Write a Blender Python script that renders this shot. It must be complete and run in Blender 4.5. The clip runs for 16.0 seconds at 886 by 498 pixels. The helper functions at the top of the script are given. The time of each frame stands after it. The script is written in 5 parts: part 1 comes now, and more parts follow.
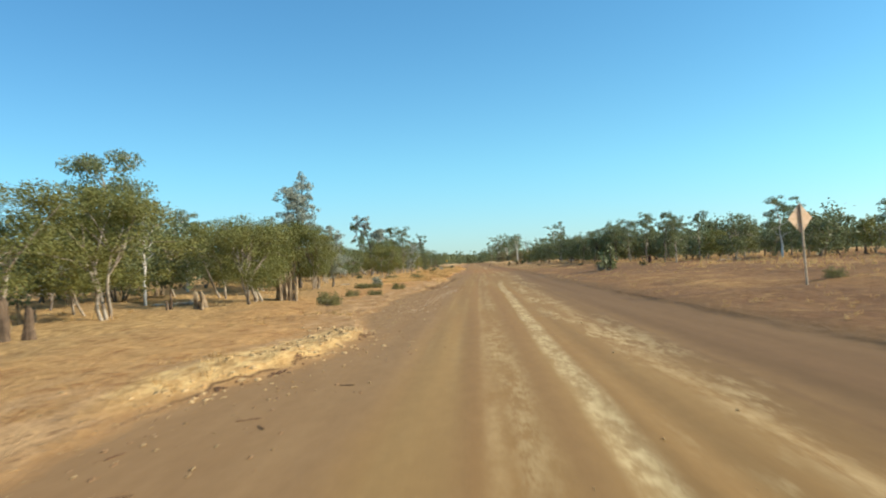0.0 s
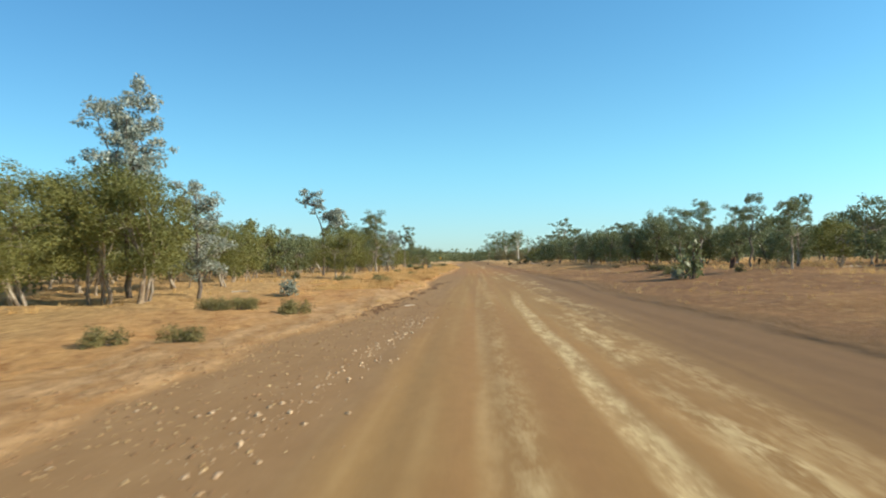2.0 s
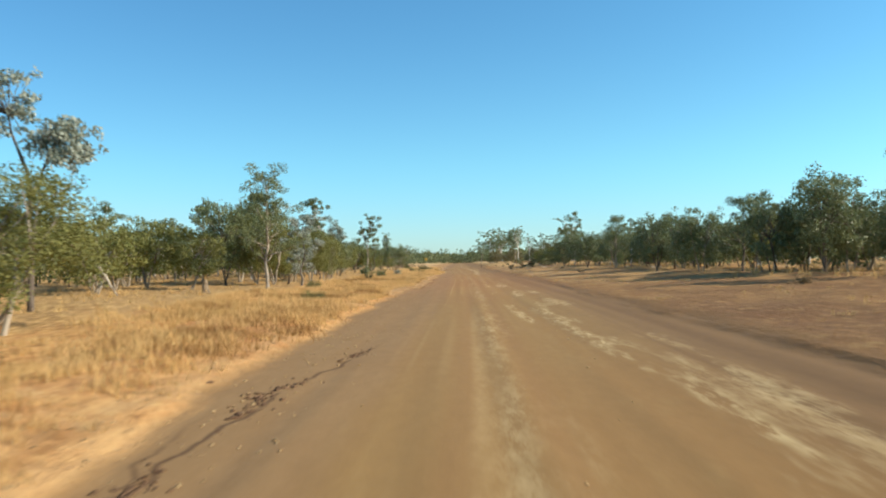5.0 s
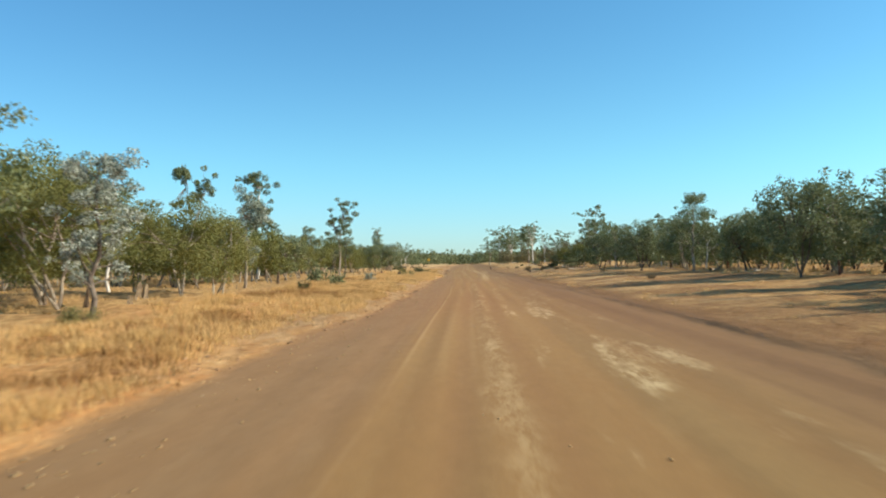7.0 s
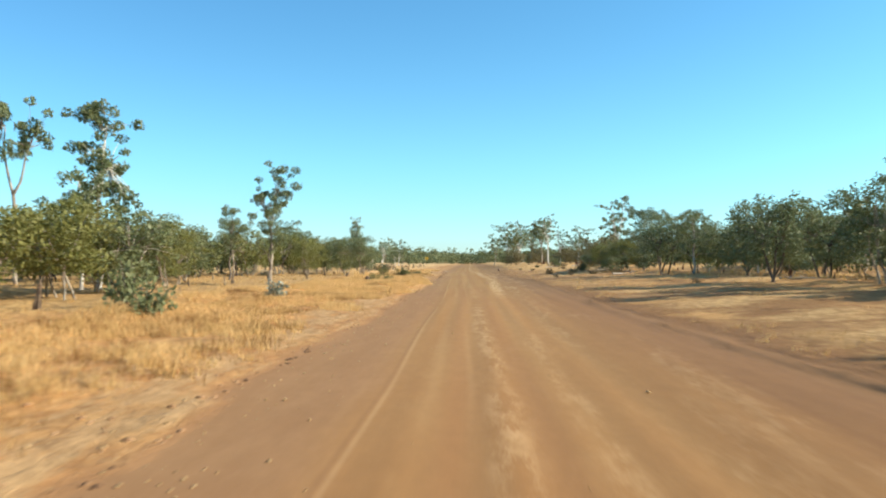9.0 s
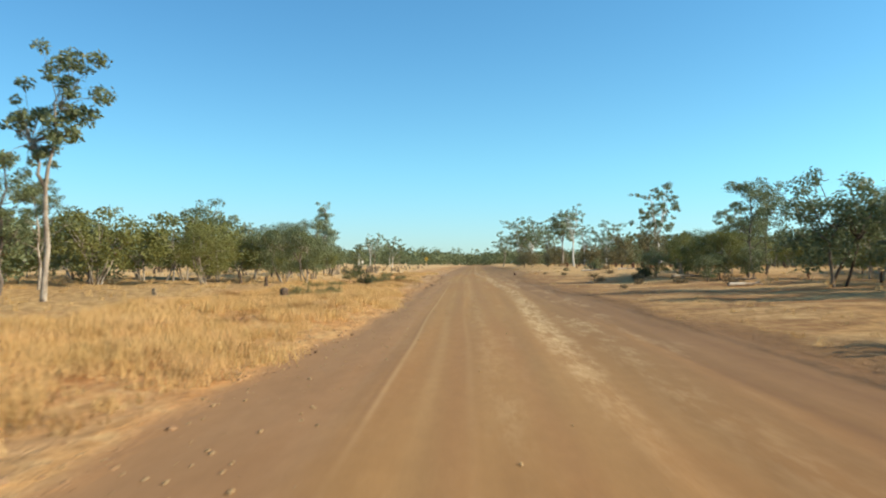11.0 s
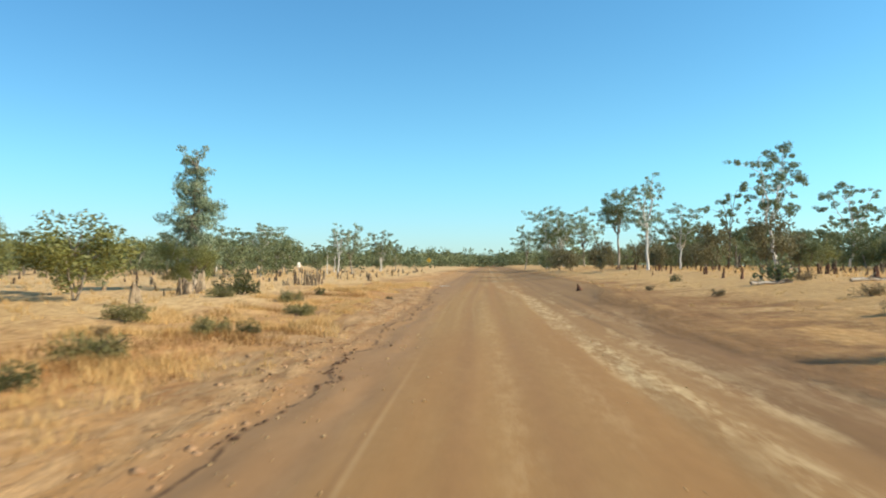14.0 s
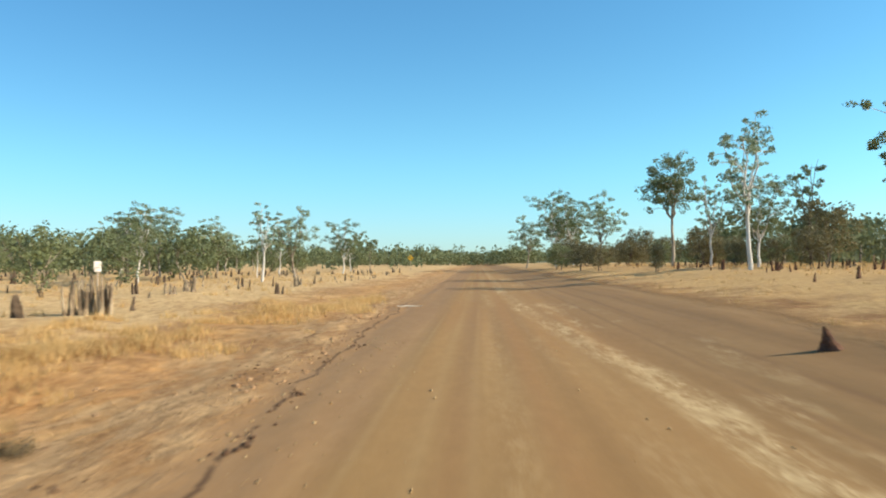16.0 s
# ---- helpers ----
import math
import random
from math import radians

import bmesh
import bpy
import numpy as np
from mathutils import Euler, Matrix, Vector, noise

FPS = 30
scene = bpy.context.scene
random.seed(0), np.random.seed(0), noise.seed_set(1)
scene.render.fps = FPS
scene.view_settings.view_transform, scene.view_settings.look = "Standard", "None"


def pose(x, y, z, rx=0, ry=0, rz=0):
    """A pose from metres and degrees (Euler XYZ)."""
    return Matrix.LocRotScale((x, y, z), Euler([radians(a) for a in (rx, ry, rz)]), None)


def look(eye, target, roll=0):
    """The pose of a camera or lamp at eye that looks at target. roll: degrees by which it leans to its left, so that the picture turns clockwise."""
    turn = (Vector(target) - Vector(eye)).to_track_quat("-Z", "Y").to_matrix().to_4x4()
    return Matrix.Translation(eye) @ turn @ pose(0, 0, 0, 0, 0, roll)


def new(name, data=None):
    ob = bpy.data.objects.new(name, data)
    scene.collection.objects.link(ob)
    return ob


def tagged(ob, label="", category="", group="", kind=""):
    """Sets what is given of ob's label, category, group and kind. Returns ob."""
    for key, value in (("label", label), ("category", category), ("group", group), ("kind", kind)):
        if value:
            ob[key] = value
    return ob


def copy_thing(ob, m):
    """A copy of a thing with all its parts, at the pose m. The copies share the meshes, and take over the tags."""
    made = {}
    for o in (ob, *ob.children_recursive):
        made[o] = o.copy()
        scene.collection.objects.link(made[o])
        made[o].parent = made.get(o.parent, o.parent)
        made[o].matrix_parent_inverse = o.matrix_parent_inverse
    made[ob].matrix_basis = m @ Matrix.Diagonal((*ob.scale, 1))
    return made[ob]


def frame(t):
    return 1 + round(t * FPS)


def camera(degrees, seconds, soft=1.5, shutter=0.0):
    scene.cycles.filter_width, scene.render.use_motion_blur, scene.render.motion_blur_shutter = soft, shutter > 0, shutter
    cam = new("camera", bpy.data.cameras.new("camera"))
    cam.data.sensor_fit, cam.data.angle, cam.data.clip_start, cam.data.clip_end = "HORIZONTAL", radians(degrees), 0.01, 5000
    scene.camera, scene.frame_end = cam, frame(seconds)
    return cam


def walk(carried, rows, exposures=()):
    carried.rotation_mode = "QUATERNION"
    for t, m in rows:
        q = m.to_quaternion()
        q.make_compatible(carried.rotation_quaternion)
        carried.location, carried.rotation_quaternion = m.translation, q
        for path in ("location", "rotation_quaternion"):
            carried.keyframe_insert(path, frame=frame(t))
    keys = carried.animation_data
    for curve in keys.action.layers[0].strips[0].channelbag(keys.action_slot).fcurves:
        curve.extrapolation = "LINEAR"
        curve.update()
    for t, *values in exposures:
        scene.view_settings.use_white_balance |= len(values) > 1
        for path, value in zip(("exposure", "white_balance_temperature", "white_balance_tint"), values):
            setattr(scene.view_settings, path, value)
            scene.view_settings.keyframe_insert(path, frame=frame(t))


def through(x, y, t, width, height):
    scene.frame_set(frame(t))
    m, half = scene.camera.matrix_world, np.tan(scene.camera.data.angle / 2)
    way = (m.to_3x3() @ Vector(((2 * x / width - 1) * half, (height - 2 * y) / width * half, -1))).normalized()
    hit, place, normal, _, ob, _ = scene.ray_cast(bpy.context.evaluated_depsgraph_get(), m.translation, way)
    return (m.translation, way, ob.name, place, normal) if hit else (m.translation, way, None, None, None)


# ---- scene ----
cam = camera(62.0, 16.0, soft=2.0, shutter=0.25)
ROWS = [
    (0.0, 0.0, 0.0, 1.6, 91.055, 2.2, 2.261),
    (0.5, 0.03, 5.8, 1.597, 91.0, 1.47, 2.138),
    (1.0, 0.053, 11.76, 1.569, 90.829, 0.92, 2.069),
    (1.5, 0.087, 17.82, 1.53, 90.761, 0.75, 2.014),
    (2.0, 0.13, 23.96, 1.492, 90.856, 0.54, 1.966),
    (2.5, 0.173, 30.12, 1.495, 91.151, 0.11, 1.822),
    (3.0, 0.211, 36.42, 1.529, 91.206, 0.07, 1.617),
    (3.5, 0.284, 42.5, 1.517, 91.172, 0.08, 1.61),
    (4.0, 0.367, 48.7, 1.535, 91.172, 0.19, 1.672),
    (4.5, 0.461, 54.96, 1.554, 91.206, 0.53, 1.562),
    (5.0, 0.567, 61.24, 1.573, 90.952, 0.51, 1.268),
    (7.5, 1.103, 91.56, 1.459, 91.124, 0.24, 2.11),
    (8.0, 1.123, 97.94, 1.507, 91.213, -0.22, 2.145),
    (8.5, 1.186, 104.3, 1.556, 91.185, -0.47, 2.117),
    (9.0, 1.231, 110.74, 1.564, 90.959, -0.32, 2.11),
    (9.5, 1.254, 117.4, 1.522, 90.829, -0.29, 2.124),
    (12.0, 0.986, 148.3, 1.5, 91.247, -0.51, 2.994),
    (12.5, 0.917, 154.5, 1.546, 91.281, -0.25, 3.309),
    (13.0, 0.786, 160.56, 1.547, 91.083, -0.41, 3.433),
    (13.5, 0.683, 166.94, 1.596, 91.041, -0.61, 3.515),
    (14.0, 0.536, 173.42, 1.605, 91.158, -0.36, 3.474),
    (14.5, 0.427, 179.94, 1.602, 91.233, -0.1, 3.412),
    (15.0, 0.292, 186.44, 1.625, 91.165, -0.3, 3.302),
    (15.5, 0.15, 193.12, 1.611, 91.089, -0.23, 3.104),
    (16.0, 0.005, 199.54, 1.592, 91.048, 0.05, 2.789),
]
walk(cam, [(t, pose(x, y, z, rx, ry, rz)) for t, x, y, z, rx, ry, rz in ROWS],
     exposures=((0.0, 0.26), (5.0, 0.28), (7.4, 0.28), (8.0, 0.41), (8.5, 0.65), (9.0, 0.54), (9.6, 0.42), (12.0, 0.27), (14.5, 0.36), (16.0, 0.33)))


# ---- world, sun ----
SUN_AZ, SUN_EL = radians(101), radians(29)
world = bpy.data.worlds.new("world")
scene.world = world
world.use_nodes = True
wn, wl = world.node_tree.nodes, world.node_tree.links
sky = wn.new("ShaderNodeTexSky")
sky.sky_type = "NISHITA"
sky.sun_disc = False
sky.sun_elevation, sky.sun_rotation = SUN_EL, SUN_AZ
sky.altitude, sky.air_density, sky.dust_density, sky.ozone_density = 100, 1.0, 0.3, 4.0
wn["Background"].inputs["Strength"].default_value = 0.083
# clear, strongly blue dry-season sky, paling smoothly towards a hazy horizon
flat = wn.new("ShaderNodeGamma")
flat.inputs["Gamma"].default_value = 0.88
where = wn.new("ShaderNodeTexCoord")
rise = wn.new("ShaderNodeSeparateXYZ")
wl.new(where.outputs["Generated"], rise.inputs[0])


def sky_mix(fac, a, b, blend="MIX"):
    n = wn.new("ShaderNodeMix")
    n.data_type, n.blend_type, n.clamp_factor = "RGBA", blend, False
    for sock, v in ((n.inputs["Factor"], fac), (n.inputs[6], a), (n.inputs[7], b)):
        if isinstance(v, (float, tuple)):
            sock.default_value = v
        else:
            wl.new(v, sock)
    return n.outputs[2]


def sky_ramp(lo, hi, value):
    n = wn.new("ShaderNodeMapRange")
    n.interpolation_type = "SMOOTHSTEP"
    n.inputs["From Min"].default_value, n.inputs["From Max"].default_value = lo, hi
    wl.new(value, n.inputs["Value"])
    return n.outputs["Result"]


haze = sky_mix(sky_ramp(0.0, 0.14, rise.outputs["Z"]), (1.36, 1.90, 2.18, 1), (1.30, 2.20, 2.24, 1))
haze = sky_mix(sky_ramp(0.08, 0.36, rise.outputs["Z"]), haze, (1.06, 1.99, 2.2, 1))
# darker, deeper overhead, out of view, to weaken the skylight in shadows
haze = sky_mix(sky_ramp(0.4, 0.95, rise.outputs["Z"]), haze, (0.72, 1.12, 1.25, 1))
# thin dust: brighter towards the sun's side
towards = wn.new("ShaderNodeVectorMath")
towards.operation = "DOT_PRODUCT"
towards.inputs[1].default_value = (math.sin(SUN_AZ), math.cos(SUN_AZ), 0)
wl.new(where.outputs["Generated"], towards.inputs[0])
side = sky_mix(towards.outputs["Value"], (1.06, 1.06, 1.05, 1), (1.36, 1.35, 1.28, 1))
wl.new(sky.outputs[0], flat.inputs["Color"])
blue = sky_mix(1.0, sky_mix(1.0, flat.outputs[0], haze, "MULTIPLY"), side, "MULTIPLY")
# warm glow added round the unseen sun, to warm the shadows
near_sun = wn.new("ShaderNodeVectorMath")
near_sun.operation = "DOT_PRODUCT"
near_sun.inputs[1].default_value = (math.sin(SUN_AZ) * math.cos(SUN_EL), math.cos(SUN_AZ) * math.cos(SUN_EL), math.sin(SUN_EL))
wl.new(where.outputs["Generated"], near_sun.inputs[0])
blue = sky_mix(sky_ramp(0.78, 1.0, near_sun.outputs["Value"]), blue, (9.0, 8.6, 7.8, 1))
wl.new(blue, wn["Background"].inputs["Color"])

sun = new("sun", bpy.data.lights.new("sun", "SUN"))
sun.data.energy, sun.data.angle, sun.data.color = 5.0, radians(0.6), (1.0, 0.90, 0.74)
sun_from = Vector((math.sin(SUN_AZ) * math.cos(SUN_EL), math.cos(SUN_AZ) * math.cos(SUN_EL), math.sin(SUN_EL)))
sun.matrix_world = look(sun_from * 300, (0, 0, 0))


# ---- materials ----
class Nodes:
    """A short hand for node trees."""

    def __init__(self, name):
        self.mat = bpy.data.materials.new(name)
        self.mat.use_nodes = True
        self.tree = self.mat.node_tree
        self.bsdf = self.tree.nodes["Principled BSDF"]
        self.out = self.tree.nodes["Material Output"]
        self.coord = None

    def add(self, kind, **values):
        n = self.tree.nodes.new(kind)
        for key, v in values.items():
            n.inputs[key.replace("_", " ")].default_value = v
        return n

    def link(self, a, b):
        self.tree.links.new(a, b)

    def place(self):
        if not self.coord:
            self.coord = self.add("ShaderNodeTexCoord").outputs["Object"]
        return self.coord

    def noise(self, scale, stretch=(1, 1, 1), detail=4, rough=0.55, at=None):
        m = self.add("ShaderNodeMapping")
        m.inputs["Scale"].default_value = stretch
        self.link(at or self.place(), m.inputs["Vector"])
        n = self.add("ShaderNodeTexNoise", Scale=scale, Detail=detail, Roughness=rough)
        self.link(m.outputs[0], n.inputs["Vector"])
        return n.outputs["Fac"]

    def ramp(self, fac, lo, hi, a=0.0, b=1.0):
        """fac from lo..hi to a..b, smooth and clamped."""
        n = self.add("ShaderNodeMapRange")
        n.interpolation_type = "SMOOTHSTEP"
        self.link(fac, n.inputs["Value"])
        for key, v in (("From Min", lo), ("From Max", hi), ("To Min", a), ("To Max", b)):
            n.inputs[key].default_value = v
        return n.outputs["Result"]

    def math(self, op, a, b=None):
        n = self.tree.nodes.new("ShaderNodeMath")
        n.operation = op
        for i, v in enumerate((a, b)):
            if v is None:
                continue
            if isinstance(v, (int, float)):
                n.inputs[i].default_value = v
            else:
                self.link(v, n.inputs[i])
        return n.outputs[0]

    def mix(self, fac, a, b, blend="MIX"):
        n = self.tree.nodes.new("ShaderNodeMix")
        n.data_type, n.blend_type = "RGBA", blend
        for sock, v in ((n.inputs["Factor"], fac), (n.inputs[6], a), (n.inputs[7], b)):
            if isinstance(v, (int, float)):
                sock.default_value = v
            elif isinstance(v, tuple):
                sock.default_value = (*v, 1)
            else:
                self.link(v, sock)
        return n.outputs[2]

    def bump(self, height, strength=0.5, distance=0.02):
        n = self.add("ShaderNodeBump", Strength=strength, Distance=distance)
        self.link(height, n.inputs["Height"])
        self.link(n.outputs[0], self.bsdf.inputs["Normal"])

    def finish(self, colour, rough=0.9, spec=0.2, metal=0.0):
        if isinstance(colour, tuple):
            self.bsdf.inputs["Base Color"].default_value = (*colour, 1)
        else:
            self.link(colour, self.bsdf.inputs["Base Color"])
        self.bsdf.inputs["Roughness"].default_value = rough
        self.bsdf.inputs["Specular IOR Level"].default_value = spec
        self.bsdf.inputs["Metallic"].default_value = metal
        return self.mat


def ground_material():
    """Graded red-brown road with pale gravel streaks, ochre verges with straw-coloured litter."""
    n = Nodes("outback_ground")
    sep = n.add("ShaderNodeSeparateXYZ")
    n.link(n.place(), sep.inputs[0])
    y = sep.outputs["Y"]

    def way(name):
        a = n.tree.nodes.new("ShaderNodeAttribute")
        a.attribute_name = name
        return a.outputs["Fac"]

    # the lines along the road wander a little from side to side
    sway = n.math("MULTIPLY", n.math("SUBTRACT", n.noise(0.03, (0.001, 1, 0.001), 2), 0.5), 0.9)
    x = n.math("ADD", way("past_lane"), n.math("MULTIPLY", sway, 0.5))
    line = n.math("ADD", way("past_gravel_line"), n.math("MULTIPLY", n.math("SUBTRACT", n.noise(0.12, (0.001, 1, 0.001), 3), 0.5), 0.3))
    fine = n.noise(6.0, (1, 0.35, 1), 6, 0.65)
    mid = n.noise(0.9, (1, 0.4, 1), 5, 0.6)
    broad = n.noise(0.12, (1, 0.35, 1), 3)
    streak = n.noise(1.5, (1, 0.02, 1), 3, 0.5)
    streak2 = n.noise(7.5, (1, 0.02, 1), 3, 0.6)
    smear = n.noise(2.4, (1, 0.22, 1), 5, 0.65)

    def band(at, half, soft, along=None):
        d = n.math("ABSOLUTE", n.math("SUBTRACT", along or x, at))
        return n.ramp(d, half + soft, max(half - soft, 0.0))

    road = n.mix(n.ramp(streak, 0.25, 0.75), (0.375, 0.207, 0.076), (0.432, 0.258, 0.102))
    road = n.mix(n.math("MULTIPLY", n.ramp(streak2, 0.45, 0.75), 0.16), road, (0.49, 0.305, 0.125))
    road = n.mix(n.math("MULTIPLY", n.ramp(broad, 0.4, 0.62), 0.5), road, (0.378, 0.192, 0.072))
    road = n.mix(n.math("MULTIPLY", n.ramp(smear, 0.5, 0.72), 0.30), road, (0.478, 0.295, 0.122))
    # thin darker lines painted as the shade of ruts towards the far shoulder
    for at, amount in ((3.35, 0.45), (4.15, 0.55), (4.9, 0.4)):
        road = n.mix(n.math("MULTIPLY", n.math("MULTIPLY", band(at, 0.05, 0.07), n.ramp(n.noise(0.3, (0.3, 0.3, 1), 3), 0.36, 0.52)), amount), road, (0.215, 0.108, 0.047))
    # redder, darker loose soil towards the far shoulder
    far_side = n.ramp(n.math("ADD", x, n.math("MULTIPLY", n.math("SUBTRACT", mid, 0.5), 1.2)), 2.0, 4.2)
    red = n.mix(n.ramp(streak, 0.3, 0.7), (0.262, 0.138, 0.062), (0.322, 0.178, 0.082))
    red = n.mix(n.math("MULTIPLY", n.ramp(y, 95, 65), 0.6), red, (0.225, 0.122, 0.060))
    road = n.mix(n.math("MULTIPLY", far_side, n.ramp(y, 180, 196, 0.92, 0.45)), road, red)
    # pale gravel swept into broken lines
    chalk = n.mix(n.ramp(fine, 0.3, 0.7), (0.63, 0.43, 0.21), (0.86, 0.64, 0.36))
    broken = n.ramp(n.noise(0.4, (1.6, 0.22, 1), 4, 0.65), 0.40, 0.54)
    frayed = n.ramp(n.noise(3.6, (1, 0.2, 1), 7, 0.8), 0.42, 0.57)
    patchy = n.math("MULTIPLY", n.ramp(n.noise(0.35, (2, 0.3, 1), 4, 0.65), 0.49, 0.58), n.math("MULTIPLY", frayed, n.math("SUBTRACT", 1.0, n.math("MULTIPLY", n.math("MULTIPLY", n.ramp(y, 107, 114), n.ramp(y, 152, 142)), 0.7))))
    strong = n.math("MULTIPLY", n.math("MAXIMUM", n.ramp(y, 64, 46), n.math("MULTIPLY", n.math("MULTIPLY", n.ramp(y, 138, 153), n.ramp(y, 220, 206, 0.35, 1.0)), n.math("MAXIMUM", n.math("ADD", n.math("MULTIPLY", broken, 0.75), 0.25), n.math("MAXIMUM", n.ramp(y, 188, 196), n.ramp(y, 172, 163))))), n.math("ADD", n.math("MULTIPLY", frayed, 0.7), n.ramp(y, 120, 140, 0.35, 0.08)))
    wide = n.math("MULTIPLY", line, n.ramp(y, 135, 152, 1.15, 0.62))
    road = n.mix(n.math("MULTIPLY", n.math("MULTIPLY", band(0, 0.19, 0.1, wide), n.math("MAXIMUM", strong, n.math("MULTIPLY", patchy, 0.9))), 0.95), road, chalk)
    side_line = n.math("MULTIPLY", n.ramp(y, 50, 34), n.math("ADD", n.math("MULTIPLY", frayed, 0.75), n.math("MULTIPLY", patchy, 0.25)))
    road = n.mix(n.math("MULTIPLY", n.math("MULTIPLY", band(1.4, 0.18, 0.2, line), side_line), 0.6), road, chalk)
    for at, half, soft, amount, late in ((-0.95, 0.22, 0.22, 0.36, 0.45), (0.88, 0.28, 0.26, 0.9, 0.6), (1.7, 0.34, 0.3, 0.65, 0.5)):
        road = n.mix(n.math("MULTIPLY", n.math("MULTIPLY", band(at, half, soft, line), patchy), n.ramp(y, 120, 145, amount, amount * late)), road, chalk)
    for at, half, soft, amount in ((0.30, 0.10, 0.16, 0.30), (0.45, 0.1, 0.15, 0.25)):
        road = n.mix(n.math("MULTIPLY", n.math("MULTIPLY", band(at, half, soft), n.math("MULTIPLY", broken, frayed)), n.ramp(y, 125, 150, amount, amount * 0.4)), road, chalk)
    # a paler strip between the wheel tracks at first
    road = n.mix(n.math("MULTIPLY", n.math("MULTIPLY", band(0.05, 0.07, 0.09), n.ramp(y, 92, 74)), n.math("MULTIPLY", n.ramp(n.noise(0.5, (1.2, 0.5, 1), 5, 0.7), 0.40, 0.56), 0.22)), road, chalk)
    # faint fine lines left by tyres in the near lane
    for at, half, soft, amount in ((-1.33, 0.03, 0.05, 0.25), (-1.0, 0.03, 0.05, 0.25), (-0.47, 0.05, 0.1, 0.25), (0.0, 0.03, 0.06, 0.25)):
        road = n.mix(n.math("MULTIPLY", n.math("MULTIPLY", band(at, half, soft), n.ramp(n.noise(0.25, (0.3, 0.25, 1), 3), 0.40, 0.58)), amount), road, (0.56, 0.37, 0.17))
    # the near lane is smoother and browner
    road = n.mix(n.math("MULTIPLY", n.ramp(n.math("ADD", x, n.math("MULTIPLY", n.math("SUBTRACT", mid, 0.5), 0.5)), -0.85, -1.5), 0.75), road, n.mix(n.ramp(smear, 0.3, 0.7), (0.325, 0.184, 0.090), (0.38, 0.224, 0.114)))
    # a sharper pair of lines further along: pale gravel and its ridge's shade, painted
    kept = n.math("MULTIPLY", n.math("MULTIPLY", n.ramp(y, 84, 94), n.ramp(y, 190, 178)), n.ramp(n.noise(0.2, (0.3, 0.3, 1), 4, 0.6), 0.34, 0.50))
    road = n.mix(n.math("MULTIPLY", n.math("MULTIPLY", band(-1.0, 0.02, 0.03), kept), 0.3), road, (0.62, 0.42, 0.22))
    road = n.mix(n.math("MULTIPLY", n.math("MULTIPLY", band(-1.07, 0.025, 0.03), kept), 0.35), road, (0.26, 0.14, 0.064))
    # worn wheel tracks, smooth and a little redder
    for at in (-0.15, 0.75):
        road = n.mix(n.math("MULTIPLY", band(at, 0.14, 0.16), 0.3), road, (0.352, 0.174, 0.074))

    # greyer soil at first, a little pinker at the end
    road = n.mix(1.0, road, n.mix(n.ramp(y, 84, 110), (0.90, 1.015, 1.13), n.mix(n.ramp(y, 135, 160), (0.995, 1.0, 1.11), (0.95, 1.04, 1.19))), "MULTIPLY")

    # verges: tan at first, more orange and grassy further on
    later = n.math("MULTIPLY", n.ramp(y, 40, 80), n.ramp(y, 165, 188, 1.0, 0.4))
    soil = n.mix(n.ramp(mid, 0.3, 0.7), n.mix(later, (0.50, 0.29, 0.125), (0.57, 0.26, 0.095)), n.mix(later, (0.60, 0.385, 0.18), (0.70, 0.385, 0.17)))
    soil = n.mix(n.ramp(broad, 0.42, 0.62), soil, n.mix(later, (0.59, 0.38, 0.175), (0.70, 0.37, 0.135)))
    straw = n.mix(n.ramp(fine, 0.3, 0.7), (0.70, 0.405, 0.155), (0.86, 0.56, 0.26))
    soil = n.mix(n.math("MULTIPLY", n.ramp(n.noise(0.35, (1, 0.6, 1), 5, 0.7), 0.45, 0.58), n.math("ADD", n.math("MULTIPLY", later, 0.45), 0.25)), soil, straw)
    speck = n.noise(3.6, (1, 0.6, 1), 7, 0.78)
    soil = n.mix(n.math("MULTIPLY", n.ramp(speck, 0.50, 0.62), n.math("ADD", n.math("MULTIPLY", later, 0.5), 0.15)), soil, n.mix(0.5, straw, (0.78, 0.54, 0.26)))
    soil = n.mix(n.math("MULTIPLY", n.ramp(speck, 0.46, 0.36), 0.5), soil, (0.33, 0.15, 0.045))
    scuff = n.ramp(n.noise(1.3, (1, 0.55, 1), 6, 0.72), 0.55, 0.68)
    soil = n.mix(n.math("MULTIPLY", scuff, 0.55), soil, (0.31, 0.13, 0.036))
    clump = n.noise(2.3, (1, 0.75, 1), 6, 0.72)
    soil = n.mix(n.math("MULTIPLY", n.ramp(clump, 0.47, 0.37), 0.75), soil, (0.33, 0.155, 0.05))
    soil = n.mix(n.math("MULTIPLY", n.ramp(clump, 0.54, 0.64), n.math("ADD", n.math("MULTIPLY", later, 0.35), 0.3)), soil, (0.82, 0.58, 0.31))
    field = n.math("MULTIPLY", n.ramp(y, 176, 200), n.ramp(n.noise(0.3, (1, 0.6, 1), 5, 0.7), 0.28, 0.46))
    soil = n.mix(n.math("MULTIPLY", n.math("MULTIPLY", field, n.ramp(n.math("ADD", sep.outputs["X"], n.math("MULTIPLY", n.math("SUBTRACT", broad, 0.5), 6.0)), -5.0, -9.0)), 0.85), soil, n.mix(n.ramp(fine, 0.3, 0.7), (0.74, 0.53, 0.29), (0.92, 0.72, 0.45)))
    # washed-out brown patches among the grass at the end
    wash = n.math("MULTIPLY", n.math("MULTIPLY", n.ramp(y, 184, 194), n.ramp(sep.outputs["X"], -11.0, -7.0)), n.ramp(n.noise(0.42, (0.8, 0.55, 1), 6, 0.7), 0.46, 0.56))
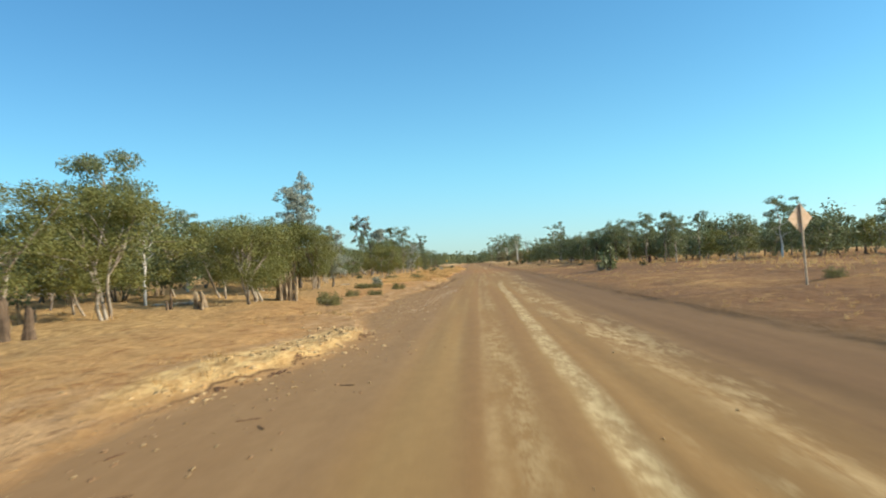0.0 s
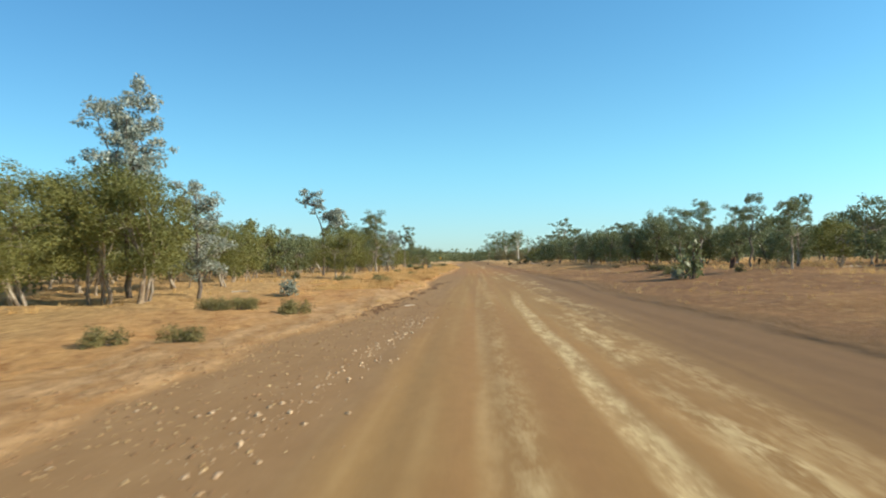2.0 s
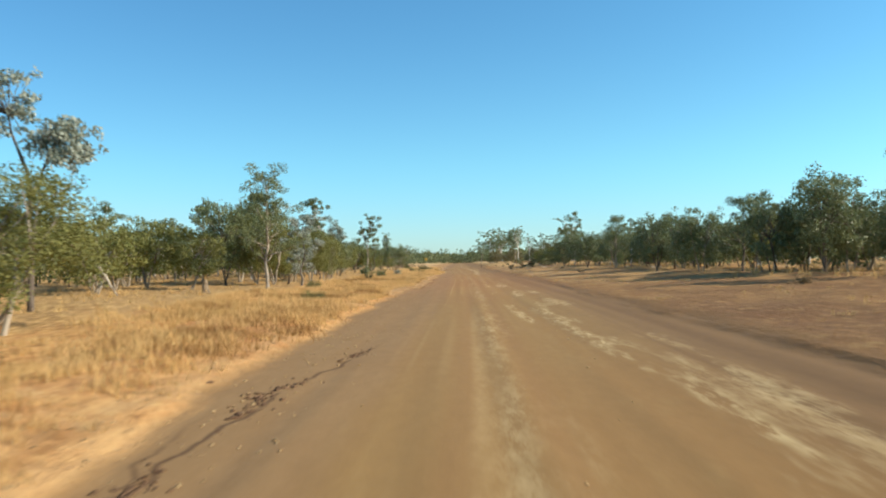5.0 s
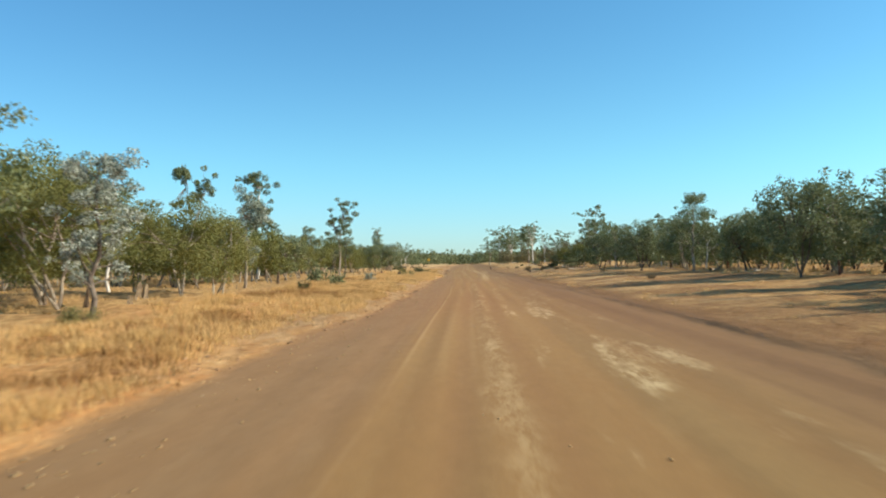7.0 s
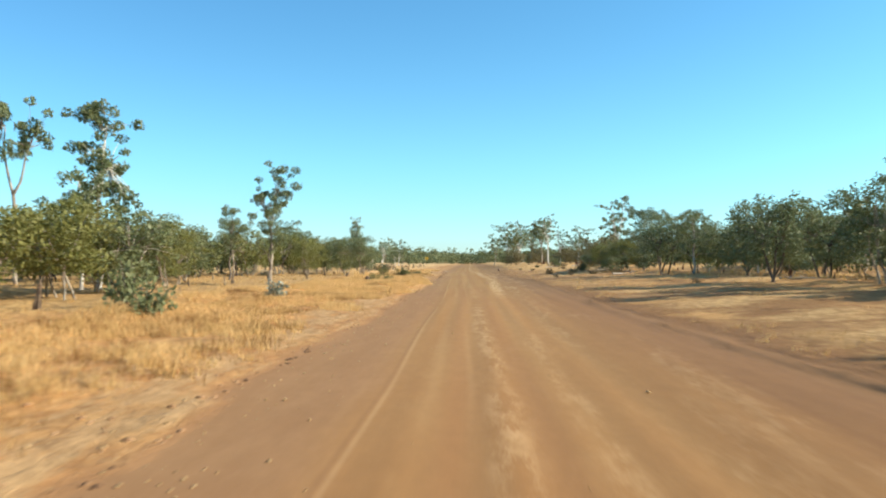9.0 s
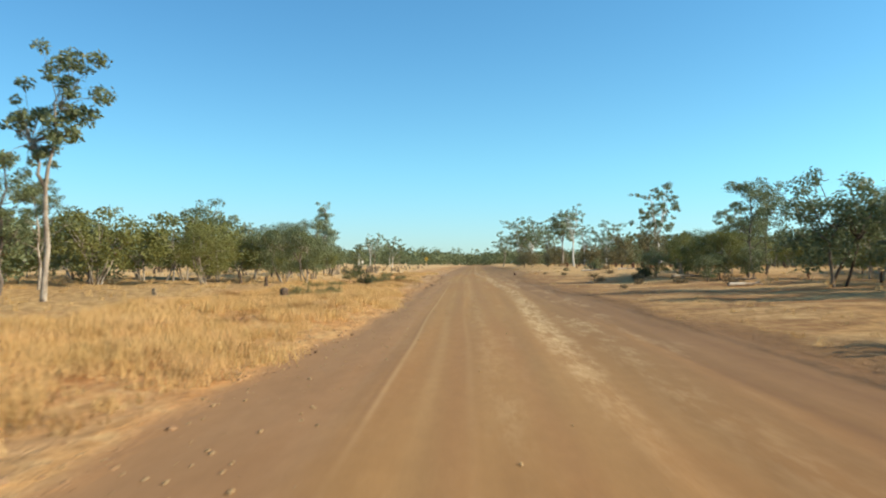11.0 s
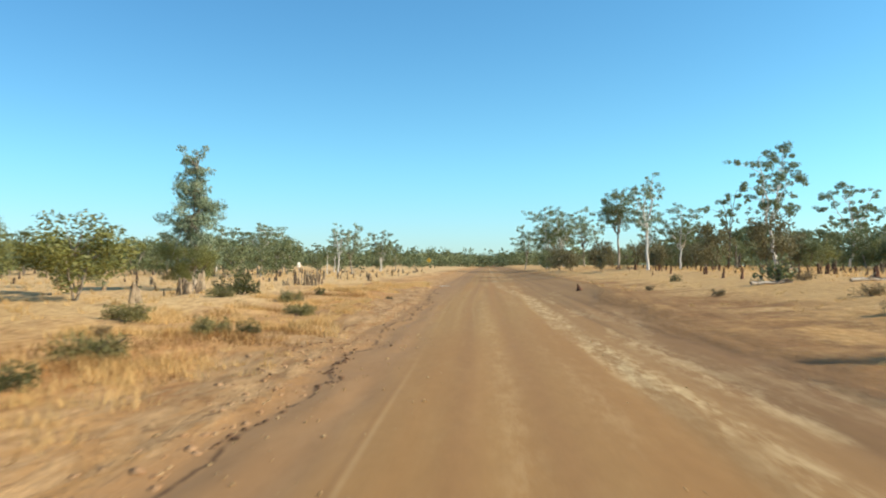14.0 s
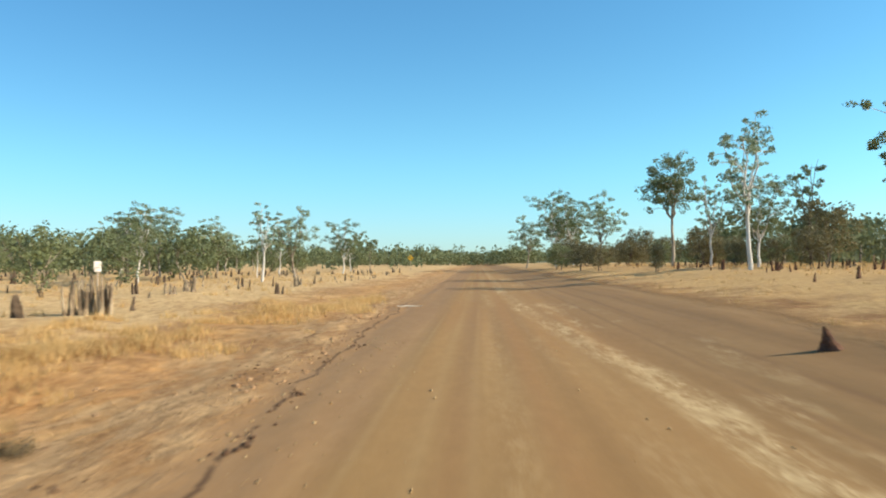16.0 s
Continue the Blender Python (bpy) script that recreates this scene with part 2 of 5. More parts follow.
    soil = n.mix(n.math("MULTIPLY", wash, 0.8), soil, n.mix(n.ramp(fine, 0.3, 0.7), (0.37, 0.195, 0.085), (0.55, 0.34, 0.17)))
    right_soil = n.mix(n.ramp(mid, 0.35, 0.7), (0.325, 0.182, 0.084), (0.44, 0.27, 0.13))
    right_soil = n.mix(n.ramp(n.noise(0.22, (1, 0.8, 1), 5, 0.7), 0.50, 0.62), right_soil, n.mix(0.45, straw, (0.458, 0.299, 0.145)))
    right_soil = n.mix(n.math("MULTIPLY", scuff, 0.5), right_soil, (0.189, 0.092, 0.044))
    right_soil = n.mix(n.math("MULTIPLY", n.math("MULTIPLY", n.ramp(y, 104, 76), n.ramp(broad, 0.34, 0.50)), 0.8), right_soil, n.mix(n.ramp(smear, 0.35, 0.65), (0.205, 0.112, 0.064), (0.30, 0.172, 0.094)))
    right_soil = n.mix(n.math("MULTIPLY", n.ramp(clump, 0.54, 0.64), 0.5), right_soil, (0.60, 0.42, 0.20))
    drift = n.math("MULTIPLY", n.ramp(n.noise(0.28, (0.45, 1.0, 1), 5, 0.7), 0.46, 0.58), n.math("MULTIPLY", n.ramp(y, 96, 112), n.ramp(sep.outputs["X"], 6.2, 8.5)))
    right_soil = n.mix(n.math("MULTIPLY", drift, 0.75), right_soil, n.mix(n.ramp(fine, 0.3, 0.7), (0.60, 0.40, 0.19), (0.82, 0.60, 0.33)))
    past = n.ramp(n.math("ADD", sep.outputs["X"], n.math("MULTIPLY", n.math("SUBTRACT", mid, 0.5), 6.0)), 7.5, 11.0)
    right_soil = n.mix(n.math("MULTIPLY", n.math("MULTIPLY", field, past), 0.85), right_soil, (0.72, 0.50, 0.25))
    # litter and grey earth under the trees
    litter = n.mix(n.ramp(fine, 0.3, 0.7), (0.34, 0.225, 0.105), (0.66, 0.50, 0.26))
    rag = n.math("MULTIPLY", n.math("SUBTRACT", mid, 0.5), 5.0)
    left_wood = n.math("MULTIPLY", n.ramp(n.math("ADD", sep.outputs["X"], rag), -6.0, -10.5), n.ramp(y, 172, 196, 1.0, 0.25))
    soil = n.mix(n.math("MULTIPLY", left_wood, 0.75), soil, litter)

    edge_l = n.math("ADD", way("past_left_edge"), n.math("MULTIPLY", n.math("SUBTRACT", n.noise(0.9, (1, 0.5, 1), 5, 0.65), 0.5), 0.65))
    # bare scraped earth along the edge where the grader has cut it
    scraped = n.math("MULTIPLY", n.math("ADD", n.math("MULTIPLY", n.ramp(edge_l, 2.0, 0.7), 0.65), n.math("MULTIPLY", n.ramp(edge_l, 3.0, 1.2), n.ramp(smear, 0.42, 0.60))), n.math("MAXIMUM", n.math("MAXIMUM", n.ramp(y, 70, 52, 0.2, 1.0), n.math("MULTIPLY", n.math("MULTIPLY", n.ramp(y, 90, 104), n.ramp(y, 147, 137)), 0.9)), n.ramp(y, 164, 184)))
    earth = n.mix(n.ramp(smear, 0.35, 0.65), (0.29, 0.178, 0.094), (0.62, 0.425, 0.24))
    earth = n.mix(n.math("MULTIPLY", n.ramp(n.noise(5.0, (1, 0.5, 1), 6, 0.75), 0.56, 0.64), 0.6), earth, (0.17, 0.092, 0.045))
    soil = n.mix(n.math("MULTIPLY", scraped, n.ramp(y, 150, 175, 0.85, 0.95)), soil, earth)
    # a pale broken bank near the start
    gap_y = n.math("DIVIDE", n.math("SUBTRACT", y, 13.0), 5.5)
    gap_x = n.math("DIVIDE", n.math("SUBTRACT", edge_l, 0.5), 0.95)
    inside = n.math("ADD", n.math("MULTIPLY", gap_y, gap_y), n.math("MULTIPLY", gap_x, gap_x))
    soil = n.mix(n.math("MULTIPLY", n.ramp(n.math("ADD", inside, n.math("MULTIPLY", mid, 0.9)), 1.5, 0.9), 0.85), soil, n.mix(n.ramp(fine, 0.35, 0.65), (0.66, 0.44, 0.19), (0.88, 0.66, 0.34)))
    # paler scuffed strip beside the road
    strip = n.math("MULTIPLY", n.math("MULTIPLY", n.ramp(edge_l, 0.9, 0.35), n.ramp(y, 42, 48)), n.math("MULTIPLY", n.ramp(y, 176, 160), n.ramp(smear, 0.3, 0.55)))
    soil = n.mix(n.math("MULTIPLY", strip, n.ramp(y, 66, 90, 0.45, 0.1)), soil, (0.74, 0.52, 0.28))
    colour = n.mix(n.ramp(edge_l, -0.05, 0.25), road, soil)
    # thin dark broken lines along the torn edge of the cut
    torn = n.ramp(n.noise(1.1, (0.3, 1, 1), 4, 0.7), 0.38, 0.50)
    raw_edge = n.math("ADD", way("past_left_edge"), n.math("MULTIPLY", n.math("SUBTRACT", n.noise(1.6, (0.2, 1, 1), 5, 0.7), 0.5), 0.2))
    for at, y0, y1 in ((0.05, 8.5, 13.5), (0.1, 43, 62), (-0.27, 44, 67.5), (-0.3, 176, 230)):
        along = n.math("MULTIPLY", n.ramp(y, y0 - 2, y0 + 2), n.ramp(y, y1 + 2, y1 - 2))
        colour = n.mix(n.math("MULTIPLY", n.math("MULTIPLY", band(at, 0.02, 0.035, raw_edge), n.math("MULTIPLY", along, torn)), 0.9), colour, (0.10, 0.054, 0.030))
    slant = n.math("ADD", raw_edge, n.math("MULTIPLY", n.math("SUBTRACT", y, 67.5), 0.13))
    along = n.math("MULTIPLY", n.ramp(y, 65.5, 67), n.ramp(y, 76, 73))
    colour = n.mix(n.math("MULTIPLY", n.math("MULTIPLY", band(-0.52, 0.025, 0.035, slant), n.math("MULTIPLY", along, torn)), 0.9), colour, (0.10, 0.054, 0.030))
    edge_r = n.math("ADD", way("past_right_edge"), n.math("MULTIPLY", n.math("SUBTRACT", n.noise(0.25, (1, 0.5, 1), 5, 0.65), 0.5), 3.0))
    colour = n.mix(n.ramp(edge_r, 0.2, 1.4), colour, right_soil)
    # iron-rich earth throughout
    colour = n.mix(1.0, colour, (0.815, 0.735, 0.595), "MULTIPLY")
    # fine mottling
    verge = n.math("MAXIMUM", n.ramp(edge_l, -0.2, 0.3), n.ramp(edge_r, -0.4, 0.6))
    colour = n.mix(n.math("ADD", n.math("MULTIPLY", verge, 0.4), 0.2), colour, n.mix(n.ramp(fine, 0.25, 0.75), (0.36, 0.36, 0.36), (0.64, 0.64, 0.64)), "OVERLAY")
    lumps = n.math("MULTIPLY", n.noise(2.6, (1, 0.8, 1), 7, 0.75), verge)
    n.bump(n.math("ADD", n.math("MULTIPLY", n.math("ADD", fine, n.noise(24, (1, 0.8, 1), 3, 0.6)), n.math("ADD", n.math("MULTIPLY", verge, 0.3), 0.1)), n.math("MULTIPLY", lumps, 6.0)), 0.6, 0.035)
    n.bsdf.inputs["Sheen Weight"].default_value = 0.06
    n.bsdf.inputs["Sheen Roughness"].default_value = 0.6
    n.bsdf.inputs["Sheen Tint"].default_value = (1.0, 0.74, 0.5, 1)
    return n.finish(colour, 0.95, 0.12)


def leaf_material(name, dark, light, gloss=0.5, through=0.3, tip=None, even=0.0):
    n = Nodes(name)
    geo = n.add("ShaderNodeNewGeometry")
    info = n.add("ShaderNodeObjectInfo")
    colour = n.mix(n.ramp(geo.outputs["Random Per Island"], 0, 1, even, 1 - even), dark, light)
    shift = n.mix(info.outputs["Random"], (0.40, 0.43, 0.42), (0.57, 0.56, 0.50))
    colour = n.mix(0.8, colour, shift, "OVERLAY")
    colour = n.mix(n.ramp(n.noise(1.1, detail=2), 0.35, 0.7), colour, tip or light)
    n.finish(colour, gloss, 0.35)
    trans = n.add("ShaderNodeBsdfTranslucent")
    n.link(colour, trans.inputs["Color"])
    mixer = n.tree.nodes.new("ShaderNodeMixShader")
    mixer.inputs[0].default_value = through
    n.link(n.bsdf.outputs[0], mixer.inputs[1])
    n.link(trans.outputs[0], mixer.inputs[2])
    n.link(mixer.outputs[0], n.out.inputs["Surface"])
    return n.mat


def bark_material(name, pale, dark, split=(0.45, 0.6)):
    n = Nodes(name)
    patch = n.noise(2.2, (1, 1, 0.5), 5, 0.65)
    fine = n.noise(18, (1, 1, 0.25), 4, 0.6)
    colour = n.mix(n.ramp(patch, *split), pale, dark)
    colour = n.mix(0.5, colour, n.mix(fine, (0.3, 0.3, 0.3), (0.7, 0.7, 0.7)), "OVERLAY")
    n.bump(fine, 0.5, 0.02)
    return n.finish(colour, 0.85, 0.2)


def rough_material(name, a, b, scale=3.0, bump=0.6, rough=0.95):
    n = Nodes(name)
    info = n.add("ShaderNodeObjectInfo")
    big = n.noise(scale, detail=4, rough=0.6)
    fine = n.noise(scale * 9, detail=4, rough=0.6)
    colour = n.mix(n.ramp(big, 0.3, 0.7), a, b)
    colour = n.mix(0.5, colour, n.mix(fine, (0.25, 0.25, 0.25), (0.75, 0.75, 0.75)), "OVERLAY")
    colour = n.mix(0.6, colour, n.mix(info.outputs["Random"], (0.36, 0.35, 0.34), (0.62, 0.61, 0.60)), "OVERLAY")
    n.bump(fine, bump, 0.03)
    return n.finish(colour, rough, 0.15)


GROUND = ground_material()
WATTLE_LEAF = leaf_material("wattle_leaf", (0.096, 0.101, 0.027), (0.30, 0.296, 0.09), 0.55, 0.33, (0.225, 0.222, 0.066), 0.22)
GUM_LEAF = leaf_material("gum_leaf", (0.084, 0.103, 0.044), (0.262, 0.292, 0.138), 0.45, 0.33, (0.205, 0.228, 0.105), 0.2)
GREY_LEAF = leaf_material("grey_gum_leaf", (0.095, 0.125, 0.092), (0.50, 0.545, 0.47), 0.45, 0.35, (0.28, 0.32, 0.25))
PALE_GUM_LEAF = leaf_material("pale_gum_leaf", (0.085, 0.118, 0.062), (0.36, 0.42, 0.27), 0.42, 0.4)
DULL_LEAF = leaf_material("dull_olive_leaf", (0.105, 0.094, 0.045), (0.235, 0.205, 0.105), 0.6, 0.3, None, 0.2)
BROWN_LEAF = leaf_material("dry_brown_twig", (0.115, 0.075, 0.036), (0.24, 0.175, 0.085), 0.7, 0.2)
SILVER_LEAF = leaf_material("silver_leaf", (0.10, 0.125, 0.092), (0.70, 0.735, 0.66), 0.42, 0.35, (0.28, 0.315, 0.25))
DARK_LEAF = leaf_material("dark_scrub_leaf", (0.046, 0.052, 0.018), (0.125, 0.128, 0.048), 0.55, 0.25)
FAR_LEAF = leaf_material("woodland_leaf", (0.10, 0.122, 0.056), (0.19, 0.215, 0.105), 0.6, 0.33, None, 0.2)
TUFT_GREEN = leaf_material("green_tuft_blade", (0.115, 0.108, 0.036), (0.27, 0.245, 0.095), 0.6, 0.35)
STRAW = leaf_material("dry_grass_blade", (0.52, 0.315, 0.12), (0.75, 0.51, 0.225), 0.7, 0.4)
BROWN_STRAW = leaf_material("dead_brown_grass", (0.20, 0.095, 0.032), (0.37, 0.205, 0.068), 0.7, 0.3)
PALE_BARK = bark_material("pale_gum_bark", (0.42, 0.36, 0.28), (0.18, 0.135, 0.095), (0.42, 0.6))
WHITE_BARK = bark_material("white_gum_bark", (0.66, 0.62, 0.55), (0.34, 0.29, 0.235), (0.52, 0.7))
GREY_BARK = bark_material("grey_bark", (0.20, 0.165, 0.13), (0.085, 0.065, 0.05), (0.4, 0.6))
TERMITE_GREY = rough_material("grey_termite_earth", (0.15, 0.108, 0.07), (0.44, 0.345, 0.225), 2.5)
TERMITE_DARK = rough_material("dark_termite_earth", (0.085, 0.060, 0.042), (0.19, 0.135, 0.088), 2.5)
TERMITE_RED = rough_material("red_termite_earth", (0.115, 0.060, 0.038), (0.20, 0.105, 0.066), 2.5)
PALE_STONE = rough_material("pale_road_stone", (0.48, 0.35, 0.21), (0.76, 0.60, 0.40), 6.0)
CHALK_ROCK = rough_material("pale_limestone", (0.42, 0.285, 0.14), (0.59, 0.43, 0.225), 5.0)
EARTH_LUMP = rough_material("pinkish_earth_lump", (0.27, 0.155, 0.08), (0.45, 0.285, 0.155), 6.0)
CLOD = rough_material("dark_earth_clod", (0.12, 0.070, 0.042), (0.23, 0.135, 0.078), 8.0)
DEAD_WOOD = bark_material("bleached_dead_wood", (0.52, 0.45, 0.36), (0.29, 0.225, 0.16))


# ---- helpers ----
def part(name, bm, material, parent=None, label=""):
    """Links a bmesh as one mesh object under a thing or a part."""
    me = bpy.data.meshes.new(name)
    bm.to_mesh(me)
    bm.free()
    me.materials.append(material)
    ob = new(name, me)
    ob.parent = parent
    return tagged(ob, label)


def soup(name, verts, faces, material, parent=None, smooth=False):
    """Links arrays of corners and of equal-sided faces as one mesh object."""
    me = bpy.data.meshes.new(name)
    verts, faces = np.asarray(verts, np.float32), np.asarray(faces, np.int32)
    me.vertices.add(len(verts))
    me.vertices.foreach_set("co", verts.ravel())
    sides = faces.shape[1]
    me.loops.add(faces.size)
    me.loops.foreach_set("vertex_index", faces.ravel())
    me.polygons.add(len(faces))
    me.polygons.foreach_set("loop_start", np.arange(0, faces.size, sides, dtype=np.int32))
    if smooth:
        me.polygons.foreach_set("use_smooth", np.ones(len(faces), bool))
    me.materials.append(material)
    me.update(calc_edges=True)
    me.validate()
    ob = new(name, me)
    ob.parent = parent
    return ob


def lattice(x, y, seed):
    h = np.sin(x * 127.1 + y * 311.7 + seed * 74.7) * 43758.5453
    return h - np.floor(h)


def wave(x, y, seed=0):
    """Smooth noise, 0 to 1, of arrays."""
    x, y = np.asarray(x, float), np.asarray(y, float)
    i, j = np.floor(x), np.floor(y)
    u, v = x - i, y - j
    u, v = u * u * (3 - 2 * u), v * v * (3 - 2 * v)
    a, b = lattice(i, j, seed), lattice(i + 1, j, seed)
    c, d = lattice(i, j + 1, seed), lattice(i + 1, j + 1, seed)
    return (a * (1 - u) + b * u) * (1 - v) + (c * (1 - u) + d * u) * v


def ease(v, lo, hi):
    t = np.clip((np.asarray(v, float) - lo) / (hi - lo), 0, 1)
    return t * t * (3 - 2 * t)


def left_edge(y):
    """Where the graded road ends on the near side."""
    line = np.interp(y, (0, 7, 10, 12.5, 16, 18, 20, 24, 32, 38, 44, 48, 60, 72, 85, 96, 104, 110, 118, 128, 142, 151, 159, 166, 176, 186, 203, 210, 222, 300),
                     (-4.0, -3.7, -3.4, -2.85, -2.5, -2.65, -3.05, -3.4, -3.65, -3.4, -2.65, -2.4, -2.15, -2.3, -2.5, -2.3, -2.1, -1.65, -1.5, -1.6, -1.65, -1.5, -1.5, -1.75, -1.9, -2.1, -2.2, -2.65, -3.0, -3.2))
    return line + 0.32 * (wave(y * 0.35, 0 * y, 3) - 0.5) + 0.2 * (wave(y * 1.7, 0 * y, 4) - 0.5)


def lane(y):
    """Middle of the worn lane."""
    return np.interp(y, (0, 40, 60, 92, 120, 150, 180, 200), (0.0, 0.3, 0.55, 1.1, 1.25, 1.0, 0.42, 0.0))


def right_edge(y):
    return np.interp(y, (0, 150, 195, 202, 207, 218, 300), (5.7, 5.7, 4.8, 5.0, 5.5, 6.4, 6.4)) + 0.8 * (wave(y * 0.06, 0 * y, 10) - 0.5)


def terrain(x, y):
    """Height of the ground."""
    x, y = np.asarray(x, float), np.asarray(y, float)
    near = 1 - ease(np.abs(y - 110), 250, 500)
    # right side climbs gently, more so further on
    climb = 0.056 * np.clip(x - 2.8, 0, 14) * (1 + 0.7 * ease(y, 180, 205))
    z = np.minimum(climb, 1.15 + 0 * x)
    z = z + 0.25 * ease(x, 18, 45)
    # left verge
    d = left_edge(y) - x
    z = z + (0.05 + 0.05 * ease(y, 50, 70) - 0.07 * ease(y, 86, 98)) * ease(d, -0.02, 0.3) + 0.11 * ease(d, 0.1, 1.6) * (0.4 + wave(x * 0.3, y * 0.12, 5)) + 0.10 * ease(d, 3, 9)
    lumps = (wave(x * 0.55, y * 0.45, 6) - 0.5) * 0.22 + (wave(x * 1.9, y * 1.6, 7) - 0.5) * 0.07
    z = z + lumps * ease(d, 0.1, 2.0) * near
    bank = np.exp(-((y - 13) / 5.0) ** 4 - ((d - 0.45) / 0.5) ** 2)
    z = z + bank * (0.06 + 0.20 * wave(x * 2.3, y * 1.8, 14) * wave(x * 5, y * 3, 15))
    windrow = np.clip(ease(y, 43, 46) * (1 - ease(y, 60, 64)) + ease(y, 178, 184), 0, 1)
    z = z + 0.045 * windrow * np.exp(-((d + np.where(y < 90, 0.1, 0.3)) / 0.12) ** 2) * ease(wave(x * 1.5, y * 1.4, 16), 0.25, 0.7)
    # graded furrows along the near shoulder further on
    furrow = np.sin(d * 9.0 + 3.0 * wave(0 * x, y * 0.12, 18)) * np.exp(-((d + 0.1) / 0.9) ** 2) * (0.3 + wave(x * 1.2, y * 0.25, 19))
    z = z + 0.03 * furrow * ease(y, 150, 168)
    # a low heap of graded soil on the far shoulder near the end
    z = z + 0.17 * np.exp(-((x - 5.6) / 1.6) ** 2) * ease(y, 192, 206) * (1 - ease(y, 226, 240)) * (0.6 + 0.4 * wave(x * 0.8, y * 0.3, 17))
    # a soft dish and ruts on the road, low ridges of loose soil on the far shoulder
    on_road = ease(x, -2.1, -1.8) * (1 - ease(x, 6, 7))
    z = z + on_road * (wave(x * 3.2, y * 0.06, 8) - 0.5) * 0.035
    for back, high, seed in ((-1.7, 0.014, 9), (0.1, 0.065, 10), (-0.8, 0.012, 11)):
        off = x - right_edge(y) - back - 0.4 * (wave(y * 0.09, 0 * y, seed) - 0.5) - 0.15 * (wave(y * 0.8, 0 * y, seed + 5) - 0.5)
        high = high * (1 - 0.75 * ease(y, 165, 190))
        z = z + high * np.exp(-(off / 0.085) ** 2) * (0.3 + 1.0 * wave(y * 0.4, 0 * y, seed + 9) * wave(y * 1.7, 0 * y, seed + 11) ** 0.5)
    z = z + ((wave(x * 0.4, y * 0.35, 12) - 0.5) * 0.20 + (wave(x * 1.6, y * 1.3, 13) - 0.5) * 0.06) * ease(x, 6.5, 9) * near
    return z


def height(x, y):
    return float(terrain(np.array([x]), np.array([y]))[0])


# ---- ground ----
def steps(*spans):
    out = [spans[0][0]]
    for a, b, d in spans:
        n = max(1, round((b - a) / d))
        out += [a + (b - a) * (i + 1) / n for i in range(n)]
    return np.array(out)


gx = steps((-3000, -1000, 500), (-1000, -200, 100), (-200, -60, 12), (-60, -18, 2), (-18, -5, 0.45), (-5, 7.5, 0.125), (7.5, 20, 0.45), (20, 60, 2), (60, 200, 12), (200, 1000, 100), (1000, 3000, 500))
gy = steps((-1200, -200, 200), (-200, -20, 15), (-20, 2, 1), (2, 22, 0.22), (22, 232, 0.45), (232, 330, 1.2), (330, 600, 8), (600, 1200, 40), (1200, 4000, 400))
GX, GY = np.meshgrid(gx, gy)
verts = np.stack([GX, GY, terrain(GX, GY)], -1).reshape(-1, 3)
idx = np.arange(len(gx) * len(gy)).reshape(len(gy), len(gx))
quads = np.stack([idx[:-1, :-1], idx[:-1, 1:], idx[1:, 1:], idx[1:, :-1]], -1).reshape(-1, 4)
ground = soup("ground", verts, quads, GROUND, smooth=True)
for name, far in (("past_left_edge", left_edge(GY) - GX), ("past_right_edge", GX - right_edge(GY)), ("past_gravel_line", GX - np.interp(GY, (0, 8, 20, 36, 48, 55, 68, 76, 102, 130, 154, 160, 168, 173, 177, 193, 201, 208, 224, 240), (1.1, 1.3, 1.42, 1.66, 1.75, 2.12, 2.35, 2.4, 2.25, 2.5, 2.76, 2.87, 2.97, 3.08, 2.98, 2.5, 2.45, 2.5, 1.5, 1.2))), ("past_lane", GX - lane(GY))):
    ground.data.attributes.new(name, "FLOAT", "POINT").data.foreach_set("value", far.ravel().astype(np.float32))
tagged(ground, "graded red dirt road with pale gravel streaks and ochre grassy verges", "dirt road", kind="structure")


# ---- trees ----
def tube(path, radii, sides=6):
    """Corners and quads of a tapered tube along a path."""
    path = [Vector(p) for p in path]
    vs, fs = [], []
    for i, p in enumerate(path):
        way = (path[min(i + 1, len(path) - 1)] - path[max(i - 1, 0)]).normalized()
        side = way.cross(Vector((0.31, 0.95, 0.05))).normalized()
        up = side.cross(way)
        for k in range(sides):
            a = 2 * math.pi * k / sides
            vs.append(p + (side * math.cos(a) + up * math.sin(a)) * radii[i])
    for i in range(len(path) - 1):
        for k in range(sides):
            a, b = i * sides + k, i * sides + (k + 1) % sides
            fs.append((a, b, b + sides, a + sides))
    return vs, fs


class Wood:
    def __init__(self):
        self.vs, self.fs = [], []

    def limb(self, path, r0, r1, sides=6):
        n = len(path)
        vs, fs = tube(path, [r0 + (r1 - r0) * i / (n - 1) for i in range(n)], sides)
        o = len(self.vs)
        self.vs += vs
        self.fs += [tuple(k + o for k in f) for f in fs]


def bent(rng, a, b, n, wobble):
    a, b = Vector(a), Vector(b)
    pts = []
    for i in range(n):
        t = i / (n - 1)
        p = a.lerp(b, t)
        if 0 < i < n - 1:
            p += Vector((rng.uniform(-1, 1), rng.uniform(-1, 1), rng.uniform(-0.4, 0.4))) * wobble
        pts.append(p)
    return pts


